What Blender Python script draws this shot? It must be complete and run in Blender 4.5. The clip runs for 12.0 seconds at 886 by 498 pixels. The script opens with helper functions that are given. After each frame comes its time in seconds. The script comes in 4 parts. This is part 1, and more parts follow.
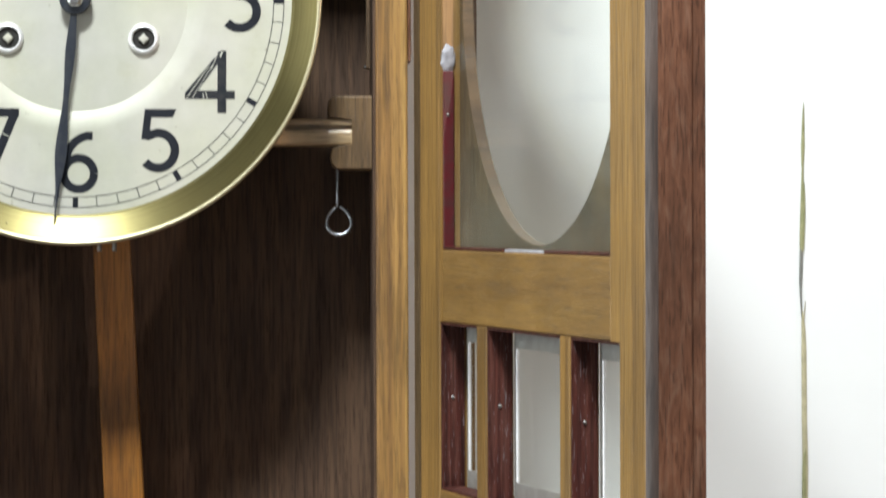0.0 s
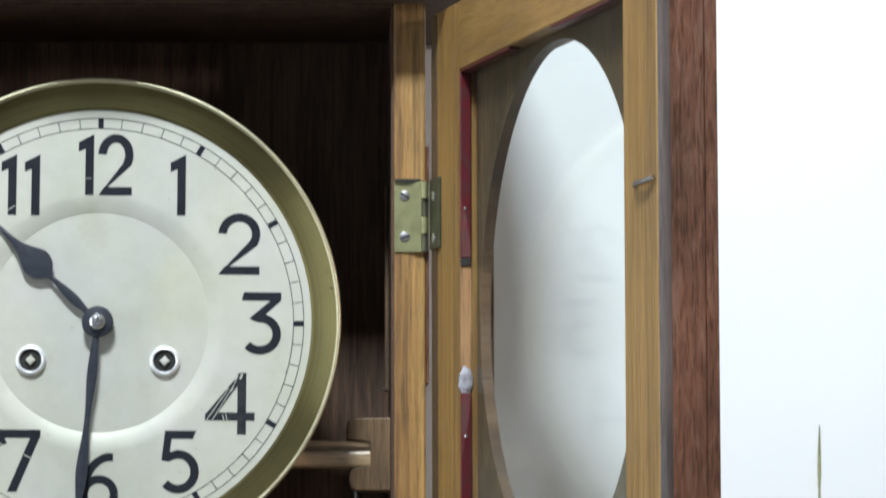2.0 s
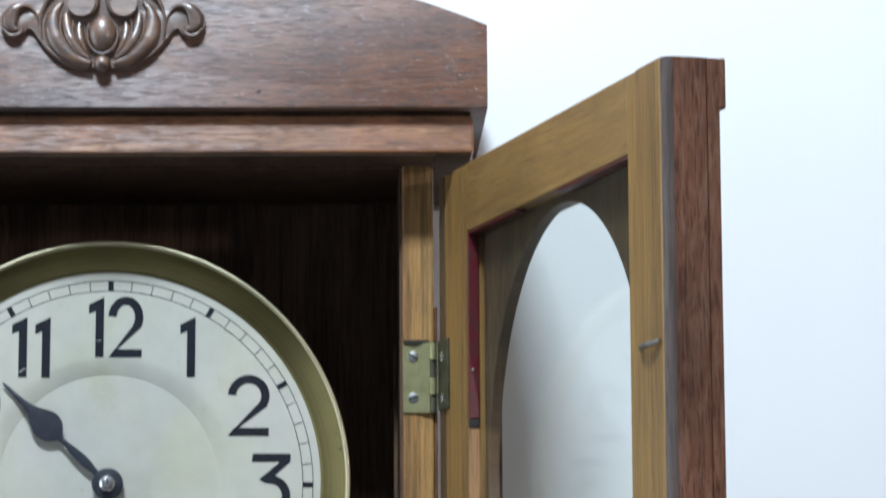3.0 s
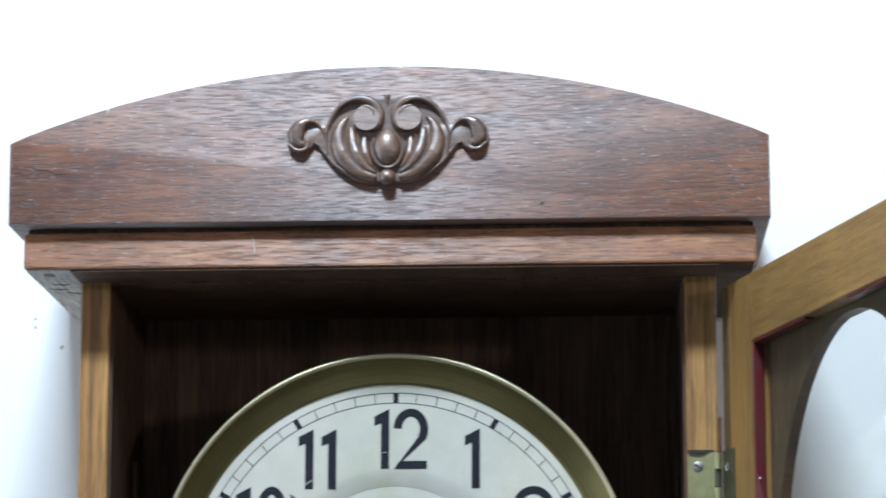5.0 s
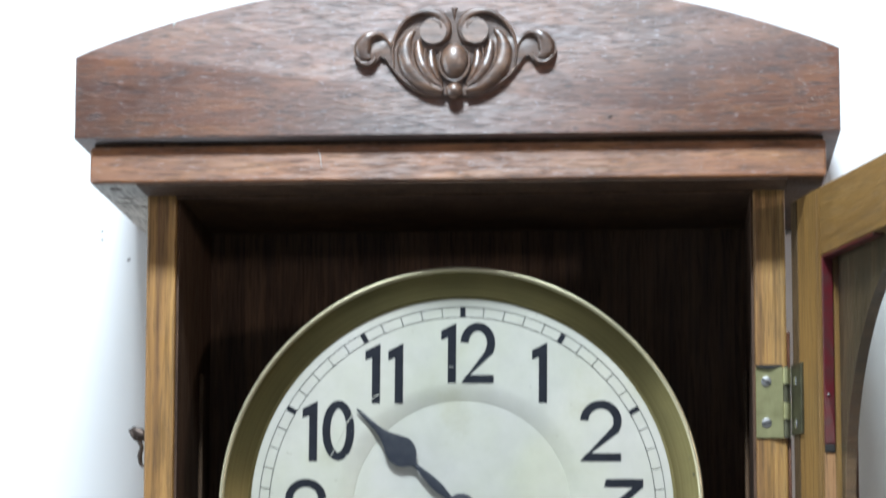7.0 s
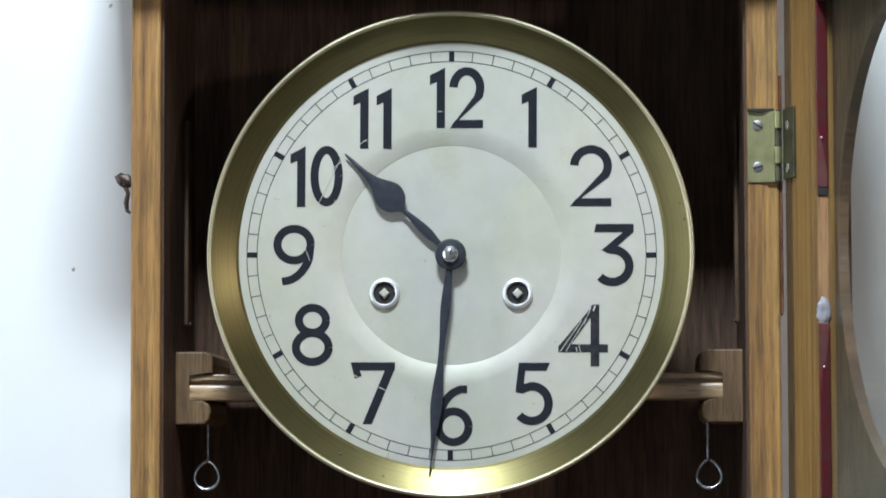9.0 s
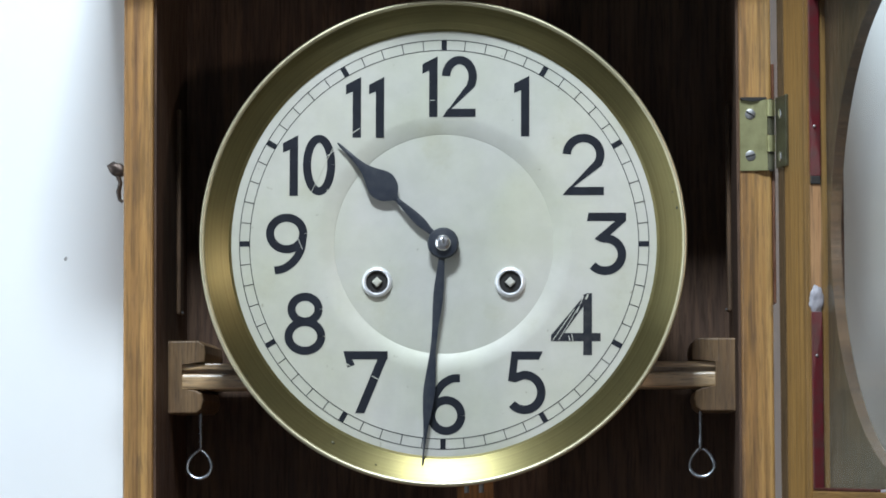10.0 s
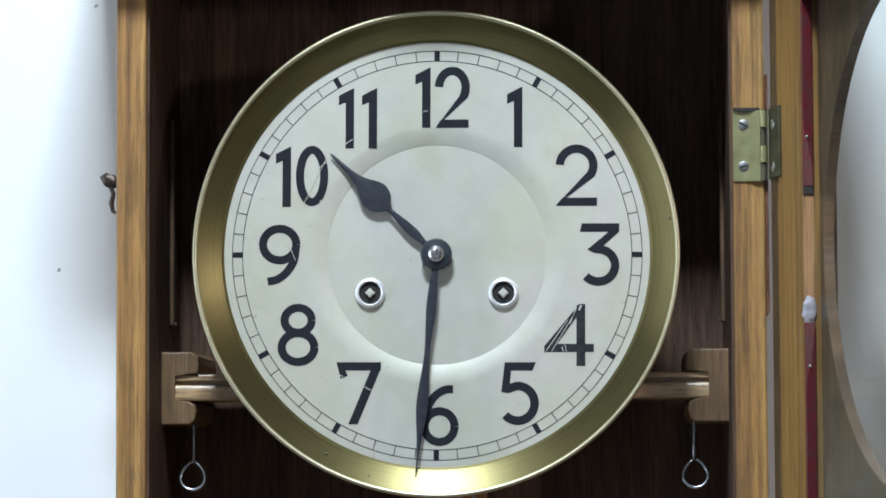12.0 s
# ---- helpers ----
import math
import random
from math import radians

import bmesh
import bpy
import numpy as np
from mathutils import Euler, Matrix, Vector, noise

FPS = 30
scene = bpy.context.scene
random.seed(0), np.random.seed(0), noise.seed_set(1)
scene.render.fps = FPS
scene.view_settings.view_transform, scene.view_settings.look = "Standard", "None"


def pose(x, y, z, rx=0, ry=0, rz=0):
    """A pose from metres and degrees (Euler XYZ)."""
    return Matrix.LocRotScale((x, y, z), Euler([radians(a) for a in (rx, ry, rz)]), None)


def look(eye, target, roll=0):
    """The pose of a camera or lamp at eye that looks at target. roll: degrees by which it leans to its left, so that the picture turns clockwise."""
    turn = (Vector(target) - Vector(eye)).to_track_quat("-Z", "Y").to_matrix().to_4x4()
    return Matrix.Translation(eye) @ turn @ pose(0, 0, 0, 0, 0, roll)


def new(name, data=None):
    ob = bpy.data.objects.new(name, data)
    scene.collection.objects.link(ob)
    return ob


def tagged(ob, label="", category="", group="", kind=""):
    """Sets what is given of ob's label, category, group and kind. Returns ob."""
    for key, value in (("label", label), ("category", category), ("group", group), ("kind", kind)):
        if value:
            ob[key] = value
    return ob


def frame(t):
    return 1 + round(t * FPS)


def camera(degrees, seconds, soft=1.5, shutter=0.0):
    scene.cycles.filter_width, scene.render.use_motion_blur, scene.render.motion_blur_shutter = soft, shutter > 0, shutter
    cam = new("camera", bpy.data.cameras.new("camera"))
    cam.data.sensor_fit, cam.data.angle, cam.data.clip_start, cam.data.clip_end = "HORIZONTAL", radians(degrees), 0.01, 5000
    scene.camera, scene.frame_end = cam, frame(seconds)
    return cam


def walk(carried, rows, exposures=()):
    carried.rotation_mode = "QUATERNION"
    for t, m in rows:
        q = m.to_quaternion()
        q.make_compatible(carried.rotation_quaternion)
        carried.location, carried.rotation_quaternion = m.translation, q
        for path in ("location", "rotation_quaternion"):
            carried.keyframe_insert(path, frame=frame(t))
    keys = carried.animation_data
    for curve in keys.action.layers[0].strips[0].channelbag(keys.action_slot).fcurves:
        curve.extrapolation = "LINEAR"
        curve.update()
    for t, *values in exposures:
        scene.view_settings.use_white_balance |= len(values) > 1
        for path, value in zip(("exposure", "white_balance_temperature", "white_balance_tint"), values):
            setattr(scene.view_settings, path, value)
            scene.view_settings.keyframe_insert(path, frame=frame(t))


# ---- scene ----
Z0 = 1.62          # height of the dial's centre over the floor
WALL = 0.140       # face of the wall behind the clock
cam = camera(15.923, 12.0, soft=1.75, shutter=0.5)
PATH = [
    (0.0, 0.1195, -1.5302, 1.5184, -2.165, -0.744, -0.178),
    (0.5, 0.1187, -1.5344, 1.5186, -2.112, 0.635, -0.193),
    (1.0, 0.1178, -1.5379, 1.5184, -2.074, 1.785, -0.192),
    (1.5, 0.1183, -1.5421, 1.5184, -1.969, 3.425, -0.174),
    (2.0, 0.1204, -1.5429, 1.5182, -1.805, 5.066, -0.111),
    (2.5, 0.1253, -1.5403, 1.5239, -1.547, 6.212, -0.309),
    (3.2, 0.1195, -1.5543, 1.5233, -1.602, 8.345, -0.345),
    (4.8, 0.0957, -1.5566, 1.5155, 1.952, 10.060, -0.160),
    (5.0, 0.0965, -1.5563, 1.5146, 2.626, 10.073, -0.190),
    (5.5, 0.0969, -1.5540, 1.5155, 3.613, 10.022, -0.068),
    (6.0, 0.0969, -1.5552, 1.5179, 3.736, 9.756, -0.029),
    (6.5, 0.0973, -1.5538, 1.5184, 3.929, 9.607, -0.000),
    (7.0, 0.0967, -1.5512, 1.5226, 3.874, 8.258, 0.042),
    (7.5, 0.0950, -1.5460, 1.5196, 3.779, 6.855, 0.040),
    (7.7, 0.0912, -1.5447, 1.5210, 3.614, 6.438, -0.024),
    (9.3, 0.0782, -1.5394, 1.5137, 2.989, 3.814, -0.175),
    (9.5, 0.0782, -1.5394, 1.5131, 2.957, 3.879, -0.172),
    (10.0, 0.0775, -1.5393, 1.5130, 2.868, 3.843, -0.224),
    (10.5, 0.0761, -1.5390, 1.5107, 2.785, 3.905, -0.267),
    (11.0, 0.0798, -1.5377, 1.5085, 2.896, 4.005, -0.232),
    (11.5, 0.0802, -1.5379, 1.5126, 2.859, 3.978, -0.270),
    (12.0, 0.0798, -1.5385, 1.5138, 2.828, 4.012, -0.288),
]
# the camera brightens and warms its picture at the start, and cools it later
EXPOSURES = [(0.0, 0.51, 6750, 10), (1.0, 0.49, 6600, 10), (1.5, 0.43, 6300, 10), (2.0, 0.23, 6200, 10), (2.5, 0.03, 6000, 10), (3.2, -0.10, 5850, 10), (5.0, 0.05, 5760, 10), (6.0, 0.21, 5900, 10), (6.5, 0.24, 5950, 10), (7.5, 0.22, 6050, 10), (9.5, 0.03, 6000, 10), (12.0, 0.03, 5920, 10)]
walk(cam, [(t, pose(x, y, z, 90 + pitch, 0, yaw) @ pose(0, 0, 0, 0, 0, roll)) for t, x, y, z, yaw, pitch, roll in PATH], EXPOSURES)

# ---- world and light ----
world = bpy.data.worlds.new("room_world")
scene.world = world
world.use_nodes = True
world.node_tree.nodes["Background"].inputs[0].default_value = (0.8, 0.9, 1.0, 1)
world.node_tree.nodes["Background"].inputs[1].default_value = 0.02


def area_lamp(name, eye, target, sx, sy, watts, colour):
    data = bpy.data.lights.new(name, "AREA")
    data.shape, data.size, data.size_y, data.energy, data.color = "RECTANGLE", sx, sy, watts, colour
    lamp = new(name, data)
    lamp.matrix_world = look(eye, target)
    return lamp


area_lamp("ceiling_lamp", (-0.11, -1.00, 2.87), (0, 0, Z0), 0.32, 0.17, 38, (0.87, 0.955, 1.0))
# small unseen lamp on the right, placed for the glint on the bezel
area_lamp("right_glint_lamp", (1.44, -1.72, Z0 + 0.34), (0, 0, Z0), 0.05, 0.10, 7.0, (1.0, 0.84, 0.74))
# unseen fill by the west wall, added to brighten the door's inner face
area_lamp("west_fill_light", (-2.26, -0.62, 1.55), (0, -0.62, 1.55), 1.1, 2.0, 22, (0.88, 0.96, 1.0))


# ---- materials ----
def nodes_of(name):
    m = bpy.data.materials.new(name)
    m.use_nodes = True
    nt = m.node_tree
    return m, nt, nt.nodes["Principled BSDF"]


def add(nt, kind, **values):
    n = nt.nodes.new(kind)
    for k, v in values.items():
        if k in ("operation", "blend_type", "data_type", "noise_dimensions", "feature"):
            exec_set(n, k, v)
        else:
            n.inputs[k.replace("_", " ")].default_value = v
    return n


def exec_set(n, k, v):
    if k == "operation":
        n.operation = v
    elif k == "blend_type":
        n.blend_type = v
    elif k == "data_type":
        n.data_type = v
    elif k == "feature":
        n.feature = v
    else:
        n.noise_dimensions = v


def ramp(nt, source, stops):
    r = nt.nodes.new("ShaderNodeValToRGB")
    while len(r.color_ramp.elements) < len(stops):
        r.color_ramp.elements.new(0.5)
    for e, (at, c) in zip(r.color_ramp.elements, stops):
        e.position = at
        e.color = (*c, 1) if len(c) == 3 else c
    nt.links.new(source, r.inputs[0])
    return r.outputs[0]


def grey(v):
    return (v, v, v)


def coords(nt, scale, spread=3.0):
    """Object coordinates, shifted at random per object, then scaled."""
    tc = nt.nodes.new("ShaderNodeTexCoord")
    info = nt.nodes.new("ShaderNodeObjectInfo")
    mul = add(nt, "ShaderNodeMath", operation="MULTIPLY")
    mul.inputs[1].default_value = spread
    nt.links.new(info.outputs["Random"], mul.inputs[0])
    plus = add(nt, "ShaderNodeVectorMath", operation="ADD")
    nt.links.new(tc.outputs["Object"], plus.inputs[0])
    nt.links.new(mul.outputs[0], plus.inputs[1])
    outs = []
    for s in scale:
        mp = nt.nodes.new("ShaderNodeMapping")
        mp.inputs["Scale"].default_value = s
        nt.links.new(plus.outputs[0], mp.inputs[0])
        outs.append(mp.outputs[0])
    return outs


def noise_of(nt, vector, scale=1.0, detail=4.0, rough=0.55, distort=0.0):
    n = nt.nodes.new("ShaderNodeTexNoise")
    n.inputs["Scale"].default_value = scale
    n.inputs["Detail"].default_value = detail
    n.inputs["Roughness"].default_value = rough
    n.inputs["Distortion"].default_value = distort
    nt.links.new(vector, n.inputs["Vector"])
    return n.outputs["Fac"]


def mixed(nt, fac, a, b, how="MIX"):
    m = nt.nodes.new("ShaderNodeMix")
    m.data_type, m.blend_type = "RGBA", how
    for sock, v in ((m.inputs[0], fac), (m.inputs[6], a), (m.inputs[7], b)):
        if isinstance(v, (int, float)):
            sock.default_value = v
        elif isinstance(v, tuple):
            sock.default_value = (*v, 1)
        else:
            nt.links.new(v, sock)
    return m.outputs[2]


def bumped(nt, bsdf, height, strength, distance):
    b = nt.nodes.new("ShaderNodeBump")
    b.inputs["Strength"].default_value = strength
    b.inputs["Distance"].default_value = distance
    nt.links.new(height, b.inputs["Height"])
    nt.links.new(b.outputs[0], bsdf.inputs["Normal"])
    return b.outputs[0]


def wood(name, dark, mid, light, grain, rough=0.42, pore=0.35, stripe=1.0, stain=0.3, bump=0.25, coat=0.0, wide=55.0, glint_fleck=0.0, long=0.0, short=1.0, lined=0.75, coat_rough=0.38, fine_across=520):
    """Wood with streaks along the axis grain (0 x, 1 y, 2 z), pores, and blotches."""
    m, nt, bsdf = nodes_of(name)
    def stretched(along, across):
        v = [across, across, across]
        v[grain] = along
        return tuple(v)
    big, fine, pores, blot = coords(nt, [stretched(long or 3.5 + wide * 0.04, wide), stretched(26 * short, fine_across), stretched(75 * short ** 0.5, fine_across * 2.1), (14, 14, 14)])
    streak = noise_of(nt, big, 1.0, 5.0, 0.6, 0.6 * stripe)
    thin = noise_of(nt, fine, 1.0, 3.0, 0.6)
    pits = noise_of(nt, pores, 1.0, 2.0, 0.5)
    blotch = noise_of(nt, blot, 1.0, 4.0, 0.6)
    base = ramp(nt, streak, [(0.30, dark), (0.5, mid), (0.72, light)])
    lines = ramp(nt, thin, [(0.36, grey(0.45)), (0.58, grey(1.0))])
    c = mixed(nt, lined, base, lines, "MULTIPLY")
    hole = ramp(nt, pits, [(0.37, grey(0.25)), (0.43, grey(1.0))])
    c = mixed(nt, pore, c, hole, "MULTIPLY")
    dirt = ramp(nt, blotch, [(0.35, grey(0.55)), (0.65, grey(1.08))])
    c = mixed(nt, stain, c, dirt, "MULTIPLY")
    if glint_fleck:
        # pale dashes: pore glints painted on the walnut, scuffs on the jambs
        dash = coords(nt, [stretched(190, 1700)])[0]
        spots = noise_of(nt, dash, 1.0, 2.0, 0.5, 0.3)
        c = mixed(nt, ramp(nt, spots, [(0.645, grey(0.0)), (0.685, grey(glint_fleck))]), c, (0.50, 0.51, 0.56))
    nt.links.new(c, bsdf.inputs["Base Color"])
    r = ramp(nt, pits, [(0.3, grey(min(1, rough + 0.25))), (0.6, grey(rough))])
    nt.links.new(r, bsdf.inputs["Roughness"])
    h = mixed(nt, 0.5, lines, hole)
    relief = bumped(nt, bsdf, h, bump, 0.0006)
    if coat > 0.9:
        nt.links.new(relief, bsdf.inputs["Coat Normal"])
    bsdf.inputs["Coat Weight"].default_value = coat
    bsdf.inputs["Coat Roughness"].default_value = coat_rough
    bsdf.inputs["Coat IOR"].default_value = 1.62
    return m


def metal(name, colour, rough, wear=0.3, scale=120.0, tint=None, metallic=1.0, relief=0.02):
    m, nt, bsdf = nodes_of(name)
    a, b = coords(nt, [(scale, scale, scale), (scale * 6, scale * 6, scale * 6)])
    n1, n2 = noise_of(nt, a, 1.0, 4), noise_of(nt, b, 1.0, 3)
    low = tint or tuple(v * 0.6 for v in colour)
    c = mixed(nt, ramp(nt, n1, [(0.4, grey(0.0)), (0.75, grey(wear))]), colour, low)
    nt.links.new(c, bsdf.inputs["Base Color"])
    r = ramp(nt, n2, [(0.3, grey(rough * 0.92)), (0.7, grey(min(1, rough * 1.12)))])
    nt.links.new(r, bsdf.inputs["Roughness"])
    bsdf.inputs["Metallic"].default_value = metallic
    if relief:
        bumped(nt, bsdf, n2, relief, 0.0001)
    return m


def plain(name, colour, rough=0.6, var=0.25, scale=60.0, bump=0.1, second=None):
    m, nt, bsdf = nodes_of(name)
    a, b = coords(nt, [(scale, scale, scale), (scale * 9, scale * 9, scale * 9)])
    n1, n2 = noise_of(nt, a, 1.0, 5), noise_of(nt, b, 1.0, 3)
    other = second or tuple(v * (1 - var) for v in colour)
    c = mixed(nt, ramp(nt, n1, [(0.38, grey(0.0)), (0.66, grey(1.0))]), colour, other)
    nt.links.new(c, bsdf.inputs["Base Color"])
    bsdf.inputs["Roughness"].default_value = rough
    bumped(nt, bsdf, n2, bump, 0.0004)
    return m


def clear_glass(name, low_film=0.0):
    m, nt, bsdf = nodes_of(name)
    out = nt.nodes["Material Output"]
    clear = nt.nodes.new("ShaderNodeBsdfTransparent")
    clear.inputs[0].default_value = (0.93, 0.95, 0.94, 1)
    gloss = nt.nodes.new("ShaderNodeBsdfGlossy")
    gloss.inputs["Roughness"].default_value = 0.03
    haze = nt.nodes.new("ShaderNodeBsdfDiffuse")
    haze.inputs[0].default_value = (0.55, 0.55, 0.45, 1)
    a, b = coords(nt, [(22, 22, 22), (160, 160, 160)])
    film = ramp(nt, noise_of(nt, a, 1.0, 5), [(0.35, grey(0.002)), (0.75, grey(0.018))])
    if low_film:
        # film that thickens towards the bottom rebate
        tc = nt.nodes.new("ShaderNodeTexCoord")
        split = nt.nodes.new("ShaderNodeSeparateXYZ")
        nt.links.new(tc.outputs["Object"], split.inputs[0])
        near = nt.nodes.new("ShaderNodeMapRange")
        for k, v in zip((1, 2, 3, 4), (-0.055, -0.122, 0.0, low_film)):
            near.inputs[k].default_value = v
        nt.links.new(split.outputs["Z"], near.inputs[0])
        film = mixed(nt, 1.0, film, mixed(nt, 1.0, near.outputs[0], ramp(nt, noise_of(nt, a, 3.0, 4), [(0.3, grey(0.4)), (0.7, grey(1.0))]), "MULTIPLY"), "ADD")
    weight = nt.nodes.new("ShaderNodeLayerWeight")
    weight.inputs[0].default_value = 0.5
    steep = add(nt, "ShaderNodeMath", operation="POWER")
    steep.inputs[1].default_value = 5.0
    nt.links.new(weight.outputs["Facing"], steep.inputs[0])
    share = add(nt, "ShaderNodeMath", operation="MULTIPLY_ADD")
    share.inputs[1].default_value = 0.34
    share.inputs[2].default_value = 0.03
    nt.links.new(steep.outputs[0], share.inputs[0])
    one = nt.nodes.new("ShaderNodeMixShader")
    nt.links.new(share.outputs[0], one.inputs[0])
    nt.links.new(clear.outputs[0], one.inputs[1])
    nt.links.new(gloss.outputs[0], one.inputs[2])
    two = nt.nodes.new("ShaderNodeMixShader")
    nt.links.new(film, two.inputs[0])
    nt.links.new(one.outputs[0], two.inputs[1])
    nt.links.new(haze.outputs[0], two.inputs[2])
    nt.links.new(two.outputs[0], out.inputs[0])
    return m


WALNUT = wood("walnut_front", (0.108, 0.041, 0.024), (0.172, 0.068, 0.035), (0.245, 0.100, 0.040), 0, 0.56, 0.85, 1.6, 0.9, 0.5, 0.0, 110.0, 0.42, 16.0, 2.4, 0.48, 0.4, 620)
WALNUT_WARM = wood("walnut_moulding", (0.160, 0.063, 0.028), (0.300, 0.126, 0.051), (0.410, 0.192, 0.071), 0, 0.50, 0.6, 0.9, 0.9, 0.4, 0.0, 150.0, 0.25, 14.0, 1.4, 0.55, 0.4, 560)


def along_grain(m, gloss):
    """Sheen that spreads across the fibres, which lie along x."""
    fibre = m.node_tree.nodes.new("ShaderNodeTangent")
    fibre.direction_type, fibre.axis = "RADIAL", "Z"
    bsdf = m.node_tree.nodes["Principled BSDF"]
    m.node_tree.links.new(fibre.outputs[0], bsdf.inputs["Tangent"])
    bsdf.inputs["Anisotropic"].default_value = 0.95
    bsdf.inputs["Anisotropic Rotation"].default_value = 0.25
    bsdf.inputs["Specular IOR Level"].default_value = 1.0
    bsdf.inputs["IOR"].default_value = gloss


along_grain(WALNUT, 1.78)
along_grain(WALNUT_WARM, 1.48)
CARVED = wood("carved_walnut", (0.070, 0.033, 0.018), (0.140, 0.068, 0.034), (0.215, 0.112, 0.058), 0, 0.42, 0.7, 0.5, 0.7, 0.35, 0.89, 110.0, 0.0, 18.0, 3.0, 0.75, 0.34)
CARVED.node_tree.nodes["Principled BSDF"].inputs["Specular IOR Level"].default_value = 0.8
HONEY = wood("honey_stile", (0.145, 0.068, 0.026), (0.350, 0.185, 0.054), (0.57, 0.345, 0.11), 2, 0.40, 0.3, 0.12, 0.4, 0.2, 0.0, 190.0, 0.0, 1.6)
OCHRE = wood("ochre_door", (0.160, 0.084, 0.022), (0.250, 0.134, 0.032), (0.315, 0.178, 0.045), 2, 0.42, 0.2, 0.2, 0.4, 0.15, 0.0, 90.0, 0.0, 2.0, 0.5, 0.55)
OCHRE_RAIL = wood("ochre_rail", (0.182, 0.098, 0.026), (0.228, 0.124, 0.032), (0.262, 0.147, 0.039), 0, 0.42, 0.2, 0.2, 0.5, 0.15, 0.0, 70.0, 0.0, 3.0, 1.0, 0.35)
RED_EDGE = wood("reddish_edge", (0.100, 0.040, 0.021), (0.146, 0.059, 0.031), (0.198, 0.105, 0.068), 2, 0.4, 0.5, 1.4, 0.9, 0.3, 0.0, 230.0, 0.0, 60.0, 1.6, 0.45)
# brown of the back panel; also painted in for shade under the crown
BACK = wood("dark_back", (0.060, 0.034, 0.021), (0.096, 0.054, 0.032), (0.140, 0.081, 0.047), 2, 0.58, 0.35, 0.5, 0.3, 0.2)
BOARD = wood("brown_oval_board", (0.062, 0.038, 0.018), (0.098, 0.061, 0.028), (0.135, 0.087, 0.042), 2, 0.5, 0.35, 0.5, 0.4, 0.2)
BRACKET_WOOD = wood("bracket_wood", (0.140, 0.076, 0.031), (0.215, 0.125, 0.053), (0.27, 0.167, 0.078), 2, 0.5, 0.4, 0.4, 0.6, 0.2, 0.0, 80.0, 0.05)
STRIP_WOOD = wood("dark_strip", (0.07, 0.038, 0.018), (0.12, 0.068, 0.032), (0.16, 0.094, 0.048), 2, 0.55, 0.4, 0.4, 0.5, 0.2)
BEECH = wood("beech_rail", (0.46, 0.26, 0.11), (0.68, 0.45, 0.23), (0.80, 0.60, 0.36), 0, 0.30, 0.5, 0.6, 0.5, 0.35, 0.6, 120.0, 0.12, 9.0, 1.5, 0.6, 0.22)
ROD = wood("pendulum_rod", (0.18, 0.066, 0.011), (0.28, 0.113, 0.018), (0.37, 0.160, 0.028), 2, 0.35, 0.3, 0.5, 0.35, 0.15)
RAW = wood("raw_rebate", (0.26, 0.13, 0.05), (0.36, 0.2, 0.085), (0.46, 0.28, 0.13), 2, 0.6, 0.3, 0.4, 0.3, 0.2)
RAW_GREY = wood("raw_grey_wood", (0.45, 0.44, 0.41), (0.60, 0.59, 0.56), (0.70, 0.69, 0.66), 1, 0.6, 0.4, 0.8, 0.5, 0.2)
# grey-brown: painted sheen of the edge chamfer, also knot, splits and a dent
SHEEN_KNOT_BROWN = wood("sheen_knot_brown", (0.045, 0.029, 0.023), (0.072, 0.047, 0.038), (0.105, 0.074, 0.062), 2, 0.42, 0.3, 0.6, 0.6, 0.15)
RED = plain("red_bead", (0.085, 0.005, 0.009), 0.35, 0.5, 190.0, 0.4, (0.060, 0.018, 0.018))
PALE_EDGE = wood("varnished_cut_edge", (0.07, 0.036, 0.016), (0.12, 0.064, 0.029), (0.17, 0.10, 0.05), 1, 0.4, 0.3, 0.4, 0.4, 0.2, 0.2, 55.0, 0.0, 0.0, 1.0, 0.75, 0.25)
DARK_RED = wood("dark_red_jamb", (0.036, 0.008, 0.006), (0.070, 0.015, 0.010), (0.15, 0.060, 0.045), 2, 0.5, 0.4, 1.2, 0.5, 0.3, 0.0, 260.0, 0.15, 0.0, 0.5)
PUTTY = plain("putty", (0.36, 0.35, 0.38), 0.6, 0.4, 260.0, 0.6)
SILVER = plain("silvered_dial", (0.535, 0.522, 0.465), 0.46, 0.08, 17.0, 0.02, (0.505, 0.505, 0.395))
def age_dial(m):
    """Soft yellow-brown smudges and fine dark specks in the silvering."""
    nt = m.node_tree
    bsdf = nt.nodes["Principled BSDF"]
    base = bsdf.inputs["Base Color"].links[0].from_socket
    smudge, dots, mottled = coords(nt, [(34, 34, 34), (230, 230, 230), (90, 90, 90)])
    c = mixed(nt, ramp(nt, noise_of(nt, smudge, 1.0, 6.0, 0.65), [(0.60, grey(0.0)), (0.80, grey(0.40))]), base, (0.40, 0.365, 0.24))
    c = mixed(nt, ramp(nt, noise_of(nt, dots, 1.0, 2.0, 0.5), [(0.735, grey(0.0)), (0.78, grey(0.45))]), c, (0.25, 0.22, 0.15))
    c = mixed(nt, 0.35, c, ramp(nt, noise_of(nt, mottled, 1.0, 4.0, 0.6), [(0.35, grey(0.86)), (0.65, grey(1.06))]), "MULTIPLY")
    nt.links.new(c, bsdf.inputs["Base Color"])


age_dial(SILVER)
SILVER.node_tree.nodes["Principled BSDF"].inputs["Metallic"].default_value = 0.3
INK = plain("black_numeral", (0.012, 0.014, 0.02), 0.5, 0.3, 160.0, 0.1)
INK_WORN = plain("worn_numeral", (0.013, 0.015, 0.02), 0.5, 0.4, 260.0, 0.1, (0.03, 0.03, 0.032))
